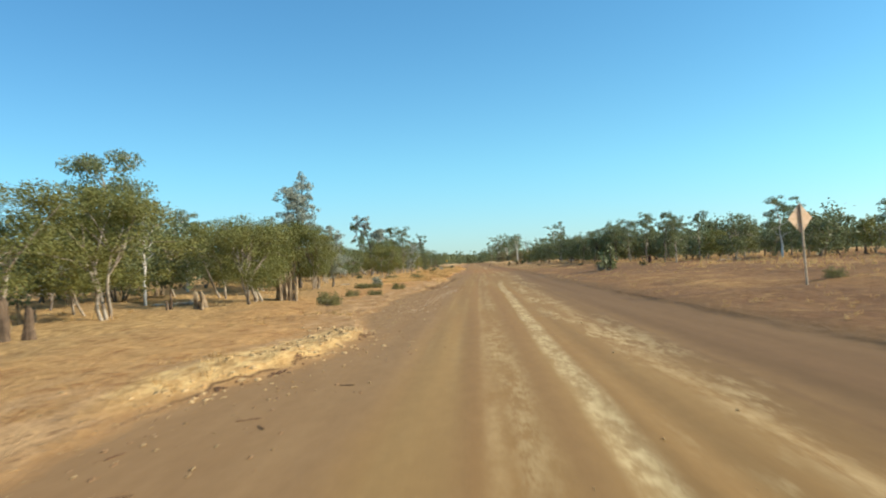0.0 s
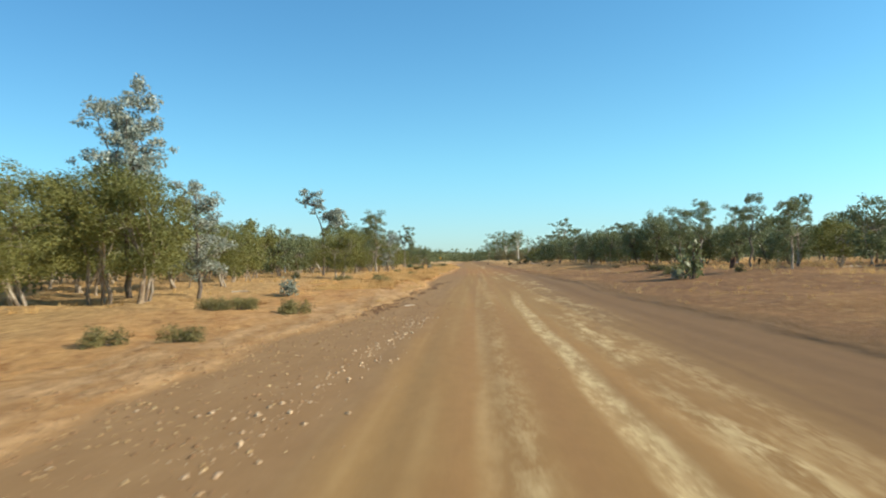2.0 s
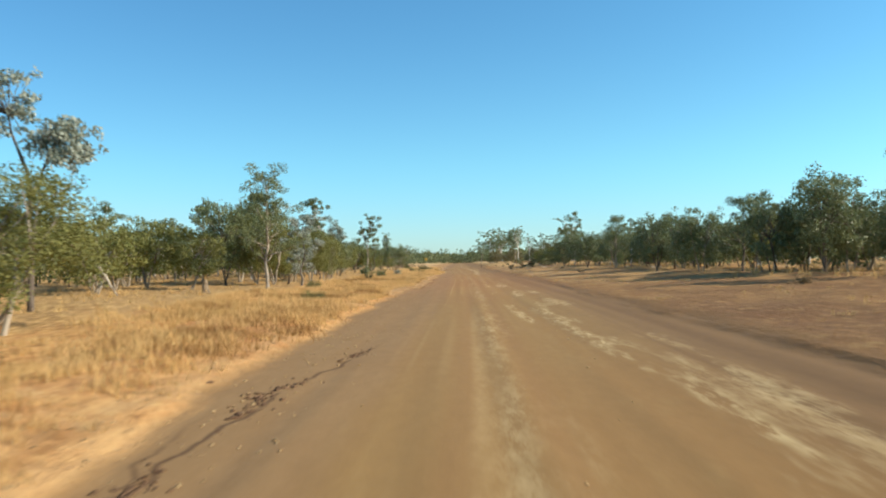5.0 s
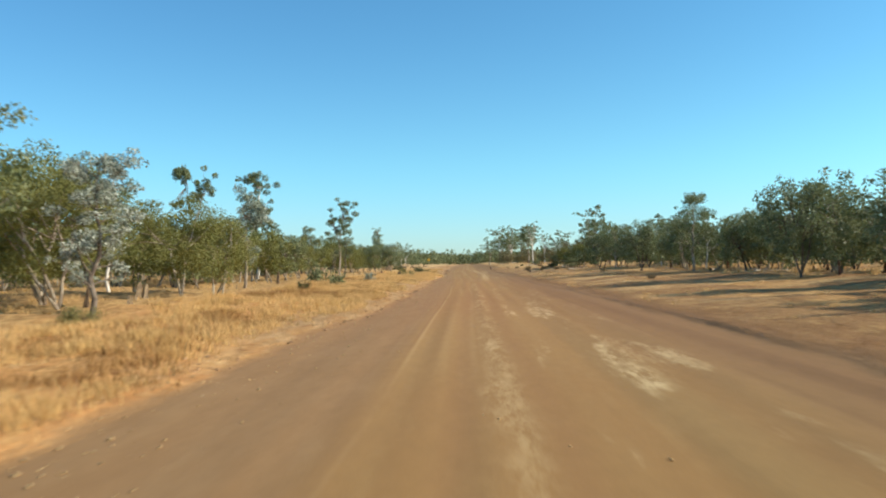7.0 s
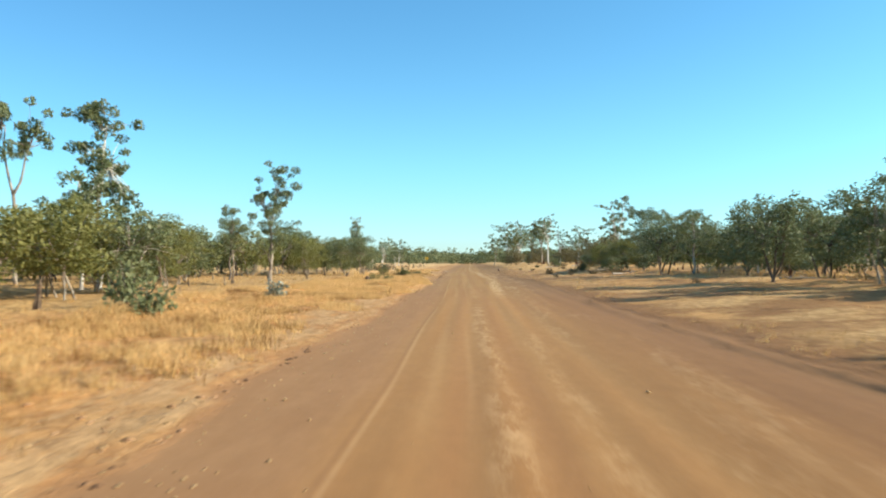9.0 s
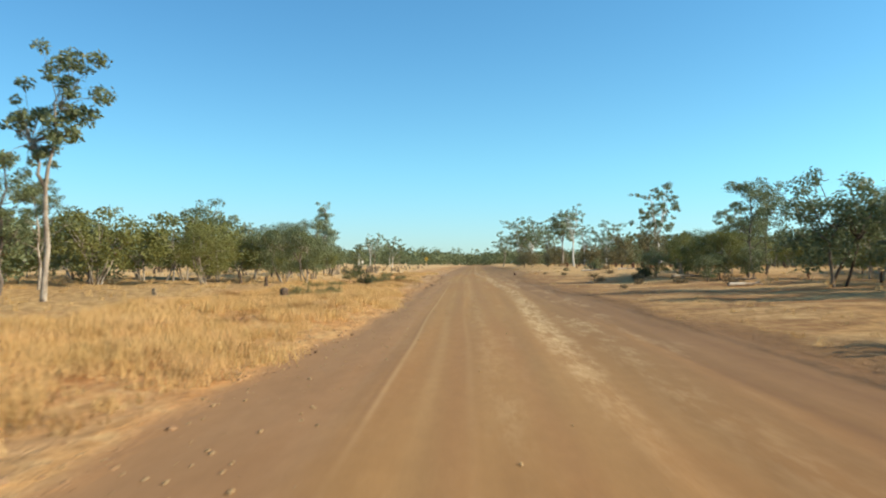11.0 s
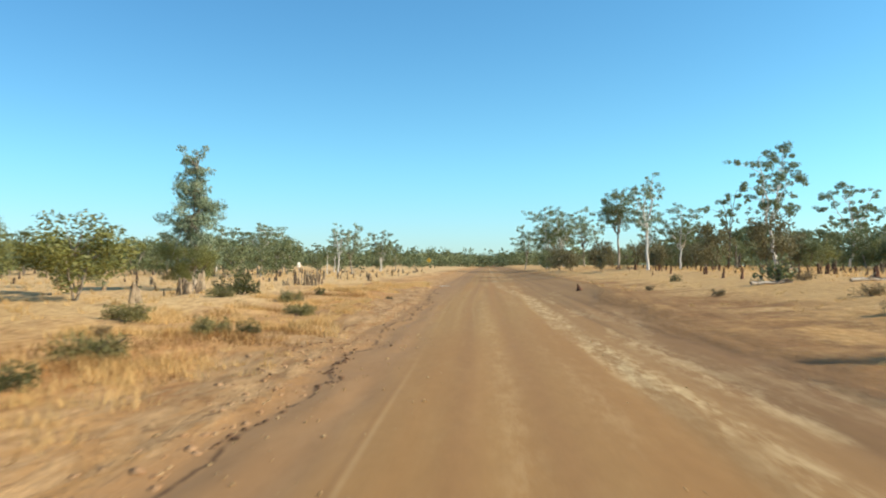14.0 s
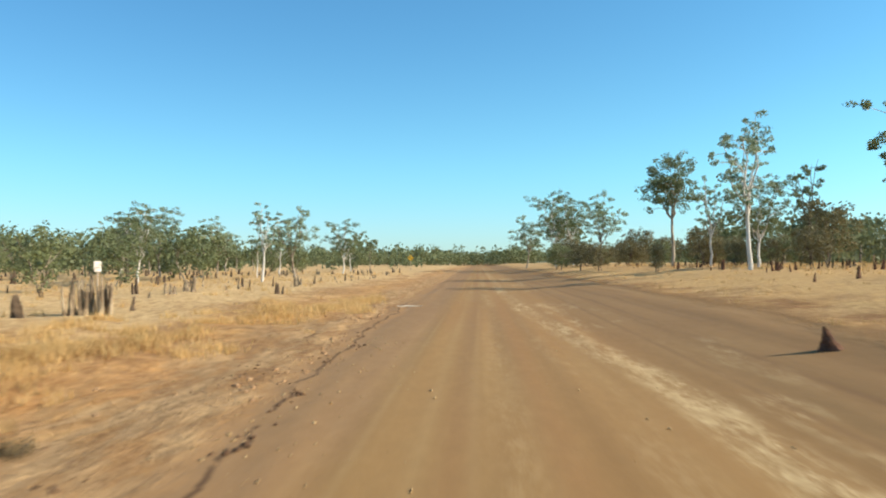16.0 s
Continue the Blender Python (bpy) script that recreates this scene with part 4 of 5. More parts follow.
RIGHT_DENSE = ((19.4, 91.2, 5.5, 0.95), (19.4, 99.2, 6.0, 0.9), (21.2, 100.6, 5.4, 0.9), (17.6, 101.6, 5.1, 0.9), (17.4, 105.4, 4.8, 0.9), (15.6, 118.5, 5.1, 0.9), (18.6, 121.0, 5.4, 1.0), (15.6, 166.5, 5.3, 1.1), (15.9, 159.8, 4.5, 1.2), (18.8, 158.9, 4.0, 1.3),
               (20.8, 156.4, 4.7, 1.1), (20.6, 152.0, 5.0, 1.1), (16.2, 135.2, 5.6, 1.1), (20.0, 134.6, 4.6, 1.2), (17.0, 139.5, 4.7, 1.1), (18.6, 132.0, 4.2, 1.2), (20.4, 186.0, 6.0, 0.95), (14.8, 145.0, 4.6, 1.2), (16.4, 109.8, 4.6, 1.0), (17.2, 163.2, 4.6, 1.0))
RIGHT_WATTLES = ((32.0, 88.0, 4.4, 1.3), (24.2, 73.0, 3.2, 1.2), (18.5, 187.0, 3.0, 1.2), (21.0, 190.5, 3.2, 1.3), (16.6, 191.0, 2.6, 1.2), (24.0, 112.0, 4.6, 1.2))
rng = random.Random(5)
for i, (x, y, h, wide) in enumerate(LEFT_WATTLES):
    (WATTLES if x > -13.2 else WATTLES_MID).plant(i, x, y, h, wide, rng.uniform(0, 6.28))
for i, (x, y, h, wide) in enumerate(LEFT_GUMS):
    GUMS.plant(i, x, y, h, wide, rng.uniform(0, 6.28))
for i, (x, y, h, wide) in enumerate(RIGHT_GUMS):
    (GUMS if y < 200 else GUMS_FILL).plant(i * 2, x, y, h, wide, rng.uniform(0, 6.28))
for x, y, h, wide, i, turn in OPEN_GUMS:
    OPEN.plant(i, x, y, h, wide, turn)
for i, (x, y, h, wide) in enumerate(RIGHT_DENSE):
    (DENSE if i % 4 == 0 else BUSHY).plant(i, x, y, h, wide, rng.uniform(0, 6.28))
for i, (x, y, h, wide) in enumerate(RIGHT_WATTLES):
    WATTLES_MID.plant(i + 1, x, y, h, wide, rng.uniform(0, 6.28))
for i, (x, y, h, wide) in enumerate(((-9.6, 50.2, 4.6, 1.2), (-17.0, 29.0, 3.4, 1.1), (-20.0, 82.0, 5.0, 1.0))):
    SILVERS.plant(i, x, y, h, wide, rng.uniform(0, 6.28))
SILVER_OPEN.plant(0, -11.5, 48.9, 7.7, 1.0, 0.6)
BUSHY.plant(0, -16.8, 185.0, 5.9, 0.95, 1.0)
SILVERS.plant(1, -8.7, 104.2, 4.7, 1.15, 2.0)
LUSH.plant(0, -9.2, 98.6, 6.5, 1.0, 1.0)
DENSE.plant(0, -18.4, 35.6, 8.1, 1.15, 4.0)
TWISTY.plant(0, -11.2, 81.2, 7.0, 1.0, 0.0)
TWISTY.plant(1, -10.0, 121.6, 5.9, 1.0, 0.0)
TWISTY.plant(2, -15.7, 143.8, 9.6, 0.95, 0.0)
TWISTY.plant(4, -22.2, 148.0, 9.9, 0.85, 0.0)
TWISTY.plant(3, -11.4, 157.0, 7.0, 1.0, 0.0)
GUMS.plant(3, -9.8, 151.0, 4.4, 0.95, 1.0)
GUMS.plant(3, 19.5, 75.1, 5.2, 1.05, 0.5)
GUMS.plant(4, 17.6, 64.4, 4.2, 1.1, 1.5)
DENSE.plant(1, 17.9, 182.3, 6.4, 1.0, 2.0)
ROUND.plant(0, -8.6, 177.6, 3.8, 1.0, 0.4)
ROUND.plant(1, -10.6, 180.4, 4.1, 1.05, 2.2)
for i, (x, y, h) in enumerate(((13.8, 181.6, 2.7), (14.9, 184.6, 3.0), (16.4, 187.6, 3.2), (13.3, 186.4, 2.2), (15.9, 181.2, 3.1))):
    (BUSHY if i % 2 else WATTLES).plant(i + 1, x, y, h, 1.15, i * 1.7)
BUSHY_MID.plant(1, -18.2, 36.6, 7.4, 0.75, 2.0)
BUSHY.plant(1, -13.6, 106.0, 6.0, 0.8, 0.5)
for i, (x, y, h) in enumerate(((-13.0, 127.8, 3.8), (-14.6, 131.4, 4.4), (-12.6, 135.6, 3.6), (-12.4, 139.8, 3.9), (-14.8, 125.0, 4.2))):
    (BUSHY_MID if i % 2 else WATTLES_MID).plant(i, x, y, h, 1.1, i * 1.3)
for i, (x, y, h) in enumerate(((-13.1, 190.5, 3.7), (-15.2, 194.0, 3.5), (-11.6, 186.4, 2.6), (-18.0, 196.5, 3.6), (-20.5, 201.0, 3.8), (-16.6, 203.0, 2.8))):
    (WATTLES if i % 2 == 0 else BUSHY).plant(i, x, y, h, 1.15, i * 1.9)
POPLAR.plant(0, -14.0, 209.2, 7.2, 1.05, 1.0)
WATTLES.plant(2, -13.3, 207.6, 2.4, 1.1, 0.7)
WATTLES.plant(3, -15.4, 210.6, 2.6, 1.2, 3.0)

# open woodland that fills the land on both sides
taken = [(x, y) for group in (LEFT_WATTLES, LEFT_GUMS, RIGHT_GUMS, RIGHT_DENSE, RIGHT_WATTLES) for x, y, _, _ in group]
taken += [(row[0], row[1]) for row in OPEN_GUMS]


def free(x, y, gap):
    return all((x - a) ** 2 + (y - b) ** 2 > gap * gap for a, b in taken)


def wood_line(y):
    """Where the trees begin: left and right."""
    left = -13.5 if y < 190 else -36.0
    right = 33.0 if y < 62 else 23.0 if y < 98 else 19.0 if y < 178 else 27.0 if y < 190 else 36.0
    return left, right


rng = random.Random(8)
backing = []
for _ in range(1500):
    y = rng.uniform(4, 330)
    left, right = wood_line(y)
    deep = rng.random() ** 1.5
    far_in = deep * 60
    if rng.random() < 0.5:
        x = left - far_in
        if 190 < y < 265 and rng.random() < 0.55:
            continue
    else:
        x = right + far_in
    if not free(x, y, 2.6):
        continue
    taken.append((x, y))
    pick = rng.random()
    if far_in > 15 or y > 265:
        backing.append((x, y))
        continue
    bushy = 0.75 if x > 0 else 0.95 if y > 185 else 0.4
    if pick > 0.9:
        GUMS_FILL.plant(rng.randrange(5), x, y, rng.uniform(4.2, 6.0), rng.uniform(0.8, 1.1), rng.uniform(0, 6.28))
    elif pick < bushy:
        (BUSHY_MID if far_in < 6 else BUSHY_FILL).plant(rng.randrange(12), x, y, rng.uniform(3.2, 4.9), rng.uniform(0.95, 1.3), rng.uniform(0, 6.28))
    else:
        (WATTLES_MID if far_in < 6 else WATTLES_FILL).plant(rng.randrange(20), x, y, rng.uniform(2.9, 4.2), rng.uniform(0.95, 1.3), rng.uniform(0, 6.28))
for k, (x, y) in enumerate(backing[:220]):
    WOODLAND.plant(k, x, y, rng.uniform(3.6, 6.0) * (1.3 if x > 0 and y > 225 else 1), rng.uniform(1.0, 1.4), rng.uniform(0, 6.28))


for y in np.arange(6, 188, 2.2):
    x = -15.5 - 8.5 * rng.random()
    if free(x, y, 1.9):
        taken.append((x, y))
        ((WATTLES_MID if x > -19.5 else WATTLES_FILL) if rng.random() < 0.7 else BUSHY_FILL).plant(rng.randrange(12), x, y, rng.uniform(2.9, 3.9), rng.uniform(1.2, 1.5), rng.uniform(0, 6.28))
for y in np.arange(40, 186, 2.4):
    x = wood_line(y)[1] + 1 + 9 * rng.random()
    if free(x, y, 1.9):
        taken.append((x, y))
        BUSHY_FILL.plant(rng.randrange(12), x, y, rng.uniform(3.6, 5.0), rng.uniform(1.0, 1.3), rng.uniform(0, 6.28))


for k in range(34):
    x, y = 9 + 25 * rng.random(), 266 + 38 * rng.random()
    if x > 8 + (y - 266) * 0.06 and free(x, y, 1.6):
        taken.append((x, y))
        (BUSHY_MID if k % 3 == 0 else BROWN_BUSHES).plant(k, x, y, rng.uniform(2.6, 4.8), rng.uniform(1.0, 1.4), rng.uniform(0, 6.28))
for k, (x, y) in enumerate(((26.0, 241.5), (24.0, 252.0), (21.0, 247.0), (31.0, 253.0), (34.5, 258.0), (17.8, 252.0), (12.4, 251.5))):
    BROWN_BUSHES.plant(k, x, y, (5.6, 5.2, 3.0, 4.2, 4.4, 2.4, 2.2)[k], 0.95, k * 1.3)
for k in range(46):
    x, y = -17 - 40 * rng.random(), 230 + 92 * rng.random()
    if free(x, y, 2.2):
        taken.append((x, y))
        (BUSHY_FILL if k % 3 else GUMS_FILL).plant(rng.randrange(12), x, y, rng.uniform(3.4, 5.4), rng.uniform(1.0, 1.35), rng.uniform(0, 6.28))


def far_woods(spots, name, label):
    """A belt of distant trees: crowns of clumped leaves on thin stems, in one mesh."""
    gen = np.random.default_rng(4)
    vs = []
    for x, y, h, wide in spots:
        z = height(x, y)
        n = 44 if y > 600 or abs(x) > 110 else 110 if y > 335 else 60 if abs(x) > 75 else 320 if y < 300 else 130
        lobes = gen.normal(size=(6, 3)) * (0.24 * h * wide, 0.24 * h * wide, 0.2 * h) + (0, 0, 0.5 * h)
        p = lobes[gen.integers(0, 6, n)] + gen.normal(size=(n, 3)) * (0.11 * h * wide, 0.11 * h * wide, 0.08 * h)
        a = gen.normal(size=(n, 3))
        b = np.cross(a, gen.normal(size=(n, 3)))
        a /= np.linalg.norm(a, axis=1, keepdims=True)
        b /= np.linalg.norm(b, axis=1, keepdims=True)
        s = (0.11 if n < 100 else 0.07 if n < 200 else 0.038) * h * gen.uniform(0.6, 1.3, (n, 1))
        q = np.stack([p - a * s, p + b * s * 0.75, p + a * s, p - b * s * 0.75], 1)
        r = 0.014 * h
        stem = np.array([[(-r, 0, -0.3), (r, 0, -0.3), (r * 0.6, 0, 0.6 * h), (-r * 0.6, 0, 0.6 * h)]])
        vs.append(np.concatenate([q, stem]) + (x, y, z))
    v = np.concatenate(vs).reshape(-1, 3)
    ob = soup(name, v, np.arange(len(v)).reshape(-1, 4), FAR_LEAF)
    return tagged(ob, label, "trees", kind="stuff")


spots = [(x, y, rng.uniform(3.6, 6.0) * (1.3 if x > 0 and y > 225 else 1), rng.uniform(1.0, 1.4)) for x, y in backing[220:]]
for _ in range(2600):
    y = 335 + 720 * rng.random() ** 0.75
    x = rng.uniform(-1, 1) * (60 + y * 0.55)
    shut = float(ease(y, 470, 560))
    if -13 * (1 - shut) - 2 < x < 20 * (1 - shut) + 1:
        continue
    spots.append((x, y, (3.6 + 4.6 * rng.random() ** 1.6) * (1 + 0.4 * shut), rng.uniform(1.0, 1.6)))
for _ in range(150):
    spots.append((rng.uniform(-70, 70), rng.uniform(520, 640), rng.uniform(5.5, 9.0), rng.uniform(1.1, 1.6)))
for _ in range(700):
    x, y = rng.uniform(-900, 900), rng.uniform(1000, 1300)
    spots.append((x, y, rng.uniform(9, 13), rng.uniform(1.5, 2.2)))
for _ in range(500):
    y = rng.uniform(-30, 340)
    x = rng.choice((-1, 1)) * rng.uniform(80, 240)
    spots.append((x, y, rng.uniform(4.5, 7.0), rng.uniform(1.1, 1.6)))
far_woods(spots, "distant_woodland", "far belt of grey-green open woodland on the plain")


# ---- termite mounds ----
def spire(bm, rng, cx, cy, h, r, lean, taper=0.6, rings=8, sides=10):
    """One fluted earth column."""
    prev = None
    flute = [rng.uniform(0.72, 1.2) for _ in range(sides)]
    for i in range(rings):
        t = i / (rings - 1)
        rad = r * (1.35 - taper * t + 0.5 * (1 - t) ** 4) * (0.5 if i == rings - 1 else 1)
        ring = []
        for k in range(sides):
            a = 6.2832 * k / sides
            q = rad * flute[k] * rng.uniform(0.84, 1.16)
            ring.append(bm.verts.new((cx + lean.x * t + math.cos(a) * q, cy + lean.y * t + math.sin(a) * q, -0.08 + (h + 0.08) * t + rng.uniform(-0.03, 0.03) * h)))
        if prev:
            for k in range(sides):
                bm.faces.new((prev[k], prev[(k + 1) % sides], ring[(k + 1) % sides], ring[k]))
        prev = ring
    bm.faces.new(prev)


def mound(seed, spires, material, tall=1.0, name="termite_mound", label="grey-brown fluted termite mound standing in dry grass", tight=1.0, low=0.5):
    """Fused, fluted earth spires, about 1 m high."""
    rng = random.Random(seed)
    root = new(name) if spires > 1 else None
    for s in range(spires):
        bm = bmesh.new()
        spread = 0.125 * (spires - 1) ** 0.6 * tight
        spire(bm, rng, rng.uniform(-spread, spread) * 1.6, rng.uniform(-spread, spread), tall * rng.uniform(low, 1.0), rng.uniform(0.065, 0.12) * (0.62 if spires > 5 else 1), Vector((rng.uniform(-0.1, 0.1), rng.uniform(-0.1, 0.1), 0)))
        ob = part("spire" if root else name, bm, material, root)
    return tagged(root or ob, label, "termite mound")


def knob_mound(seed):
    """A squat rounded dark stump of earth."""
    rng = random.Random(seed)
    bm = bmesh.new()
    spire(bm, rng, 0, 0, 1.0, 0.31, Vector((0.05, 0, 0)), 0.35, 9, 12)
    return tagged(part("termite_mound", bm, TERMITE_DARK), "squat rounded dark termite mound on the orange verge", "termite mound")


def cone_mound(seed):
    """A squat ragged cone of dark red earth, steep on one side."""
    rng = random.Random(seed)
    bm = bmesh.new()
    spire(bm, rng, 0.15, 0, 1.0, 0.34, Vector((-0.42, 0, 0)), 1.15, 9, 12)
    return tagged(part("termite_mound", bm, TERMITE_RED), "squat dark red termite cone on the road shoulder", "termite mound")


MOUNDS = Kind([lambda s=s, n=n: mound(s, n, TERMITE_GREY) for s, n in ((81, 1), (82, 2), (83, 4), (84, 1), (85, 3))], 1.0, "grey termite mounds")
RED_MOUNDS = Kind([lambda s=s, n=n: mound(s, n, TERMITE_RED, label="small dark red-brown termite mound on bare earth") for s, n in ((91, 1), (92, 2), (93, 1))], 1.0, "red termite mounds")
BIG = Kind([lambda: mound(95, 22, TERMITE_GREY, 1.0, "termite_mound", "large cluster of fused grey termite spires beside the road", 0.5, 0.6)], 1.0)
BIG.plant(0, -10.45, 218.9, 1.05, 0.8, 0.1)
BIG.plant(0, -8.7, 34.0, 1.3, 0.7, 2.0)
KNOB = Kind([lambda: knob_mound(97)], 1.0)
KNOB.plant(0, -6.3, 164.4, 0.45, 1.0, 0.0)
CONE = Kind([lambda: cone_mound(96)], 1.0)
CONE.plant(0, 5.1, 210.5, 0.36, 1.0, 0.0)
for i, (x, y, h) in enumerate(((-12.3, 203.4, 1.0), (-11.7, 203.0, 0.8), (-12.0, 204.2, 1.1), (-10.3, 28.0, 1.25), (-10.5, 196.0, 0.9), (-12.4, 231.0, 0.9), (-12.9, 231.6, 0.7), (-11.1, 215.3, 0.45), (-13.4, 127.5, 0.9), (-11.3, 211.0, 0.6), (-9.6, 45.5, 0.9), (-10.4, 93.0, 0.8))):
    MOUNDS.plant(i, x, y, h, 1.1, i * 1.3)
DARK_MOUNDS = Kind([lambda s=s, n=n: mound(s, n, TERMITE_DARK, label="dark weathered termite mound in dry grass") for s, n in ((86, 1), (87, 3), (88, 2))], 1.0, "dark termite mounds")
for i, (x, y, h) in enumerate(((-10.7, 16.9, 1.1),  (-8.9, 171.0, 0.5), (-10.3, 221.0, 0.5), (-10.6, 216.0, 0.6), (-9.0, 232.0, 0.55), (-8.9, 232.6, 0.4), (-15.4, 228.0, 0.5))):
    DARK_MOUNDS.plant(i + 1, x, y, h, 1.1, i * 1.7)
for i, (x, y, h) in enumerate(((13.1, 210.8, 0.7), (14.2, 220.8, 0.6), (13.4, 226.3, 0.6), (13.3, 214.4, 0.7), (17.2, 72.2, 0.9), (12.4, 227.5, 0.45))):
    RED_MOUNDS.plant(i, x, y, h, 1.1, i * 1.7)
field = []
for _ in range(620):
    y = rng.choice((rng.uniform(12, 300), rng.uniform(200, 290)))
    left = rng.random() < 0.62
    x = -9.5 - rng.random() ** 1.4 * (20 if y < 190 else 42) if left else (14 if y > 195 else 16 if y > 100 else 24) + rng.random() ** 1.3 * 24
    if (left and y < 185 and rng.random() < 0.4) or (not left and y < 60) or (left and 208 < y < 226 and x > -16):
        continue
    if free(x, y, 0.9):
        field.append((abs(x), x, y, rng.uniform(0.25, 0.75) if y > 190 else rng.uniform(0.35, 0.95)))
field.sort()
for _, x, y, h in field[:230]:
    kind = RED_MOUNDS if x > 0 else MOUNDS if rng.random() < 0.5 else DARK_MOUNDS
    kind.plant(rng.randrange(5), x, y, h, rng.uniform(0.65, 1.05), rng.uniform(0, 6.28))
bm = bmesh.new()
for _, x, y, h in field[230:]:
    part_of = bmesh.new()
    spire(part_of, rng, 0, 0, h, rng.uniform(0.06, 0.12), Vector((rng.uniform(-0.1, 0.1), 0, 0)), 0.6, 5, 6)
    part_of.transform(Matrix.Translation((x, y, height(x, y))))
    scrap = bpy.data.meshes.new("scrap")
    part_of.to_mesh(scrap)
    part_of.free()
    bm.from_mesh(scrap)
    bpy.data.meshes.remove(scrap)
ob = part("termite_field", bm, TERMITE_DARK)
tagged(ob, "many small dark termite mounds among the trees", "termite mounds", kind="stuff")


# ---- shrubs, tufts ----
def shrub(seed, leaf, count, size, name, label, spread=0.55, tall=0.6, slim=0.3, stems=6, apart=False):
    rng = random.Random(seed)
    w, clumps = Wood(), []
    for k in range(stems):
        a, r = rng.uniform(0, 6.28), rng.uniform(0.2, 1.0) * spread
        tip = Vector((math.cos(a) * r, math.sin(a) * r, tall * rng.uniform(0.5, 1.0) * (1.15 - 0.45 * r / spread)))
        w.limb(bent(rng, (rng.uniform(-0.05, 0.05), rng.uniform(-0.05, 0.05), -0.05), tip, 3, 0.04), 0.014, 0.005, 4)
        clumps.append((tip * 0.9, (spread * 0.3, spread * 0.3, tall * 0.22)))
        clumps.append((Vector((tip.x * 0.9, tip.y * 0.9, tip.z * 0.36)), (spread * 0.28, spread * 0.28, tall * 0.2)))
        clumps.append((tip * 0.55, (spread * 0.28, spread * 0.28, tall * 0.2)))
    v, f = leaves(rng, clumps, count, size, -0.8, slim)
    v[:, 2] = np.maximum(v[:, 2], -0.02)
    root = new(name)
    if apart:
        each = len(w.vs) // stems
        for k in range(stems):
            soup("stem", [tuple(v_) for v_ in w.vs[k * each:(k + 1) * each]], w.fs[:len(w.fs) // stems], GREY_BARK, root, smooth=True)
    else:
        soup("stems", [tuple(v_) for v_ in w.vs], w.fs, GREY_BARK, root, smooth=True)
    soup("foliage", v, f, leaf, root)
    return tagged(root, label, "shrub")


TUFTS = Kind([lambda s=s: shrub(s, TUFT_GREEN, 1100, 0.14, "grass_tussock", "low green-grey grass tussock on the ochre verge", 0.6, 0.45, 0.12, 14) for s in (101, 102, 103)], 0.45, "green tussocks")
BUSHES = Kind([lambda s=s: shrub(s, DARK_LEAF, 900, 0.1, "bush", "dark dense little bush on the verge", 0.5, 0.75, 0.35, 8) for s in (104, 105)], 0.75, "dark verge bushes")
SAPLINGS = Kind([lambda s=s: shrub(s, GUM_LEAF if s == 106 else GREY_LEAF, 260, 0.13, "sapling", "low sapling with large leathery leaves", 0.5, 0.9, 0.55, 12, True) for s in (106, 107)], 0.9, "leafy saplings")
for i, (x, y, h) in enumerate(((-6.2, 30.8, 0.4), (-5.3, 27.0, 0.35), (-5.0, 36.8, 0.3), (-6.0, 36.0, 0.3), (-6.4, 42.6, 0.35), (-5.7, 42.6, 0.3), (-4.4, 42.7, 0.35), (-6.7, 46.2, 0.3), (-4.9, 66.1, 0.38), (-5.5, 69.6, 0.38), (-7.6, 69.2, 0.45),
                               (-4.8, 87.7, 0.35), (-6.0, 165.5, 0.4), (-4.8, 165.6, 0.4), (-6.7, 171.1, 0.4), (-5.3, 168.9, 0.35), (-6.1, 174.1, 0.4), (-9.6, 200.7, 0.4), (-6.8, 200.3, 0.4), (-4.8, 194.1, 0.35), (-5.4, 184.0, 0.4), (-5.3, 188.5, 0.35),
                               (-8.2, 190.8, 0.45), (12.0, 67.7, 0.5), (12.8, 69.6, 0.5), (13.2, 75.8, 0.5), (12.2, 25.5, 0.35), (-7.4, 101.0, 0.35))):
    TUFTS.plant(i, x, y, h * 1.2, 0.95, i * 2.1)
for i, (x, y, h) in enumerate(((-5.0, 176.4, 0.9), (-5.1, 181.9, 0.4), (-6.9, 206.0, 0.4), (12.6, 186.5, 0.9), (13.4, 190.0, 0.9), (-6.7, 120.0, 0.5), (-9.9, 204.2, 1.1), (-11.0, 205.4, 0.8), (10.6, 213.5, 0.5), (-4.4, 188.5, 0.35), (14.6, 64.0, 0.5), (-11.0, 71.0, 0.5))):
    BUSHES.plant(i, x, y, h, 1.1, i * 1.9)
BROWN_BUSHES = Kind([lambda s=s: shrub(s, BROWN_LEAF, 800, 0.1, "dry_bush", "low twiggy brown bush on the bare verge", 0.55, 0.6, 0.22, 12) for s in (108, 109)], 0.6, "dry brown bushes")
for i, (x, y, h) in enumerate(((9.0, 184.0, 0.5), (10.4, 178.5, 0.45), (11.2, 182.5, 0.6), (12.0, 176.0, 0.5), (8.4, 172.5, 0.3), (9.8, 190.5, 0.45), (11.8, 196.0, 0.5), (8.8, 200.5, 0.35), (13.4, 171.5, 0.6), (7.8, 207.0, 0.3), (12.8, 203.0, 0.5), (-6.8, 187.0, 0.3), (-3.7, 205.3, 0.22), (-8.6, 192.0, 0.4), (12.6, 148.0, 0.4), (11.4, 127.0, 0.35), (12.8, 88.0, 0.4))):
    BROWN_BUSHES.plant(i, x, y, h, 1.1, i * 1.9)
for i, (x, y, h) in enumerate(((14.2, 178.4, 1.7), (15.5, 180.4, 2.0), (17.2, 179.6, 2.2), (14.0, 182.8, 1.5), (18.2, 183.2, 2.3))):
    BUSHY_MID.plant(i, x, y, h, 1.15, i * 1.7)
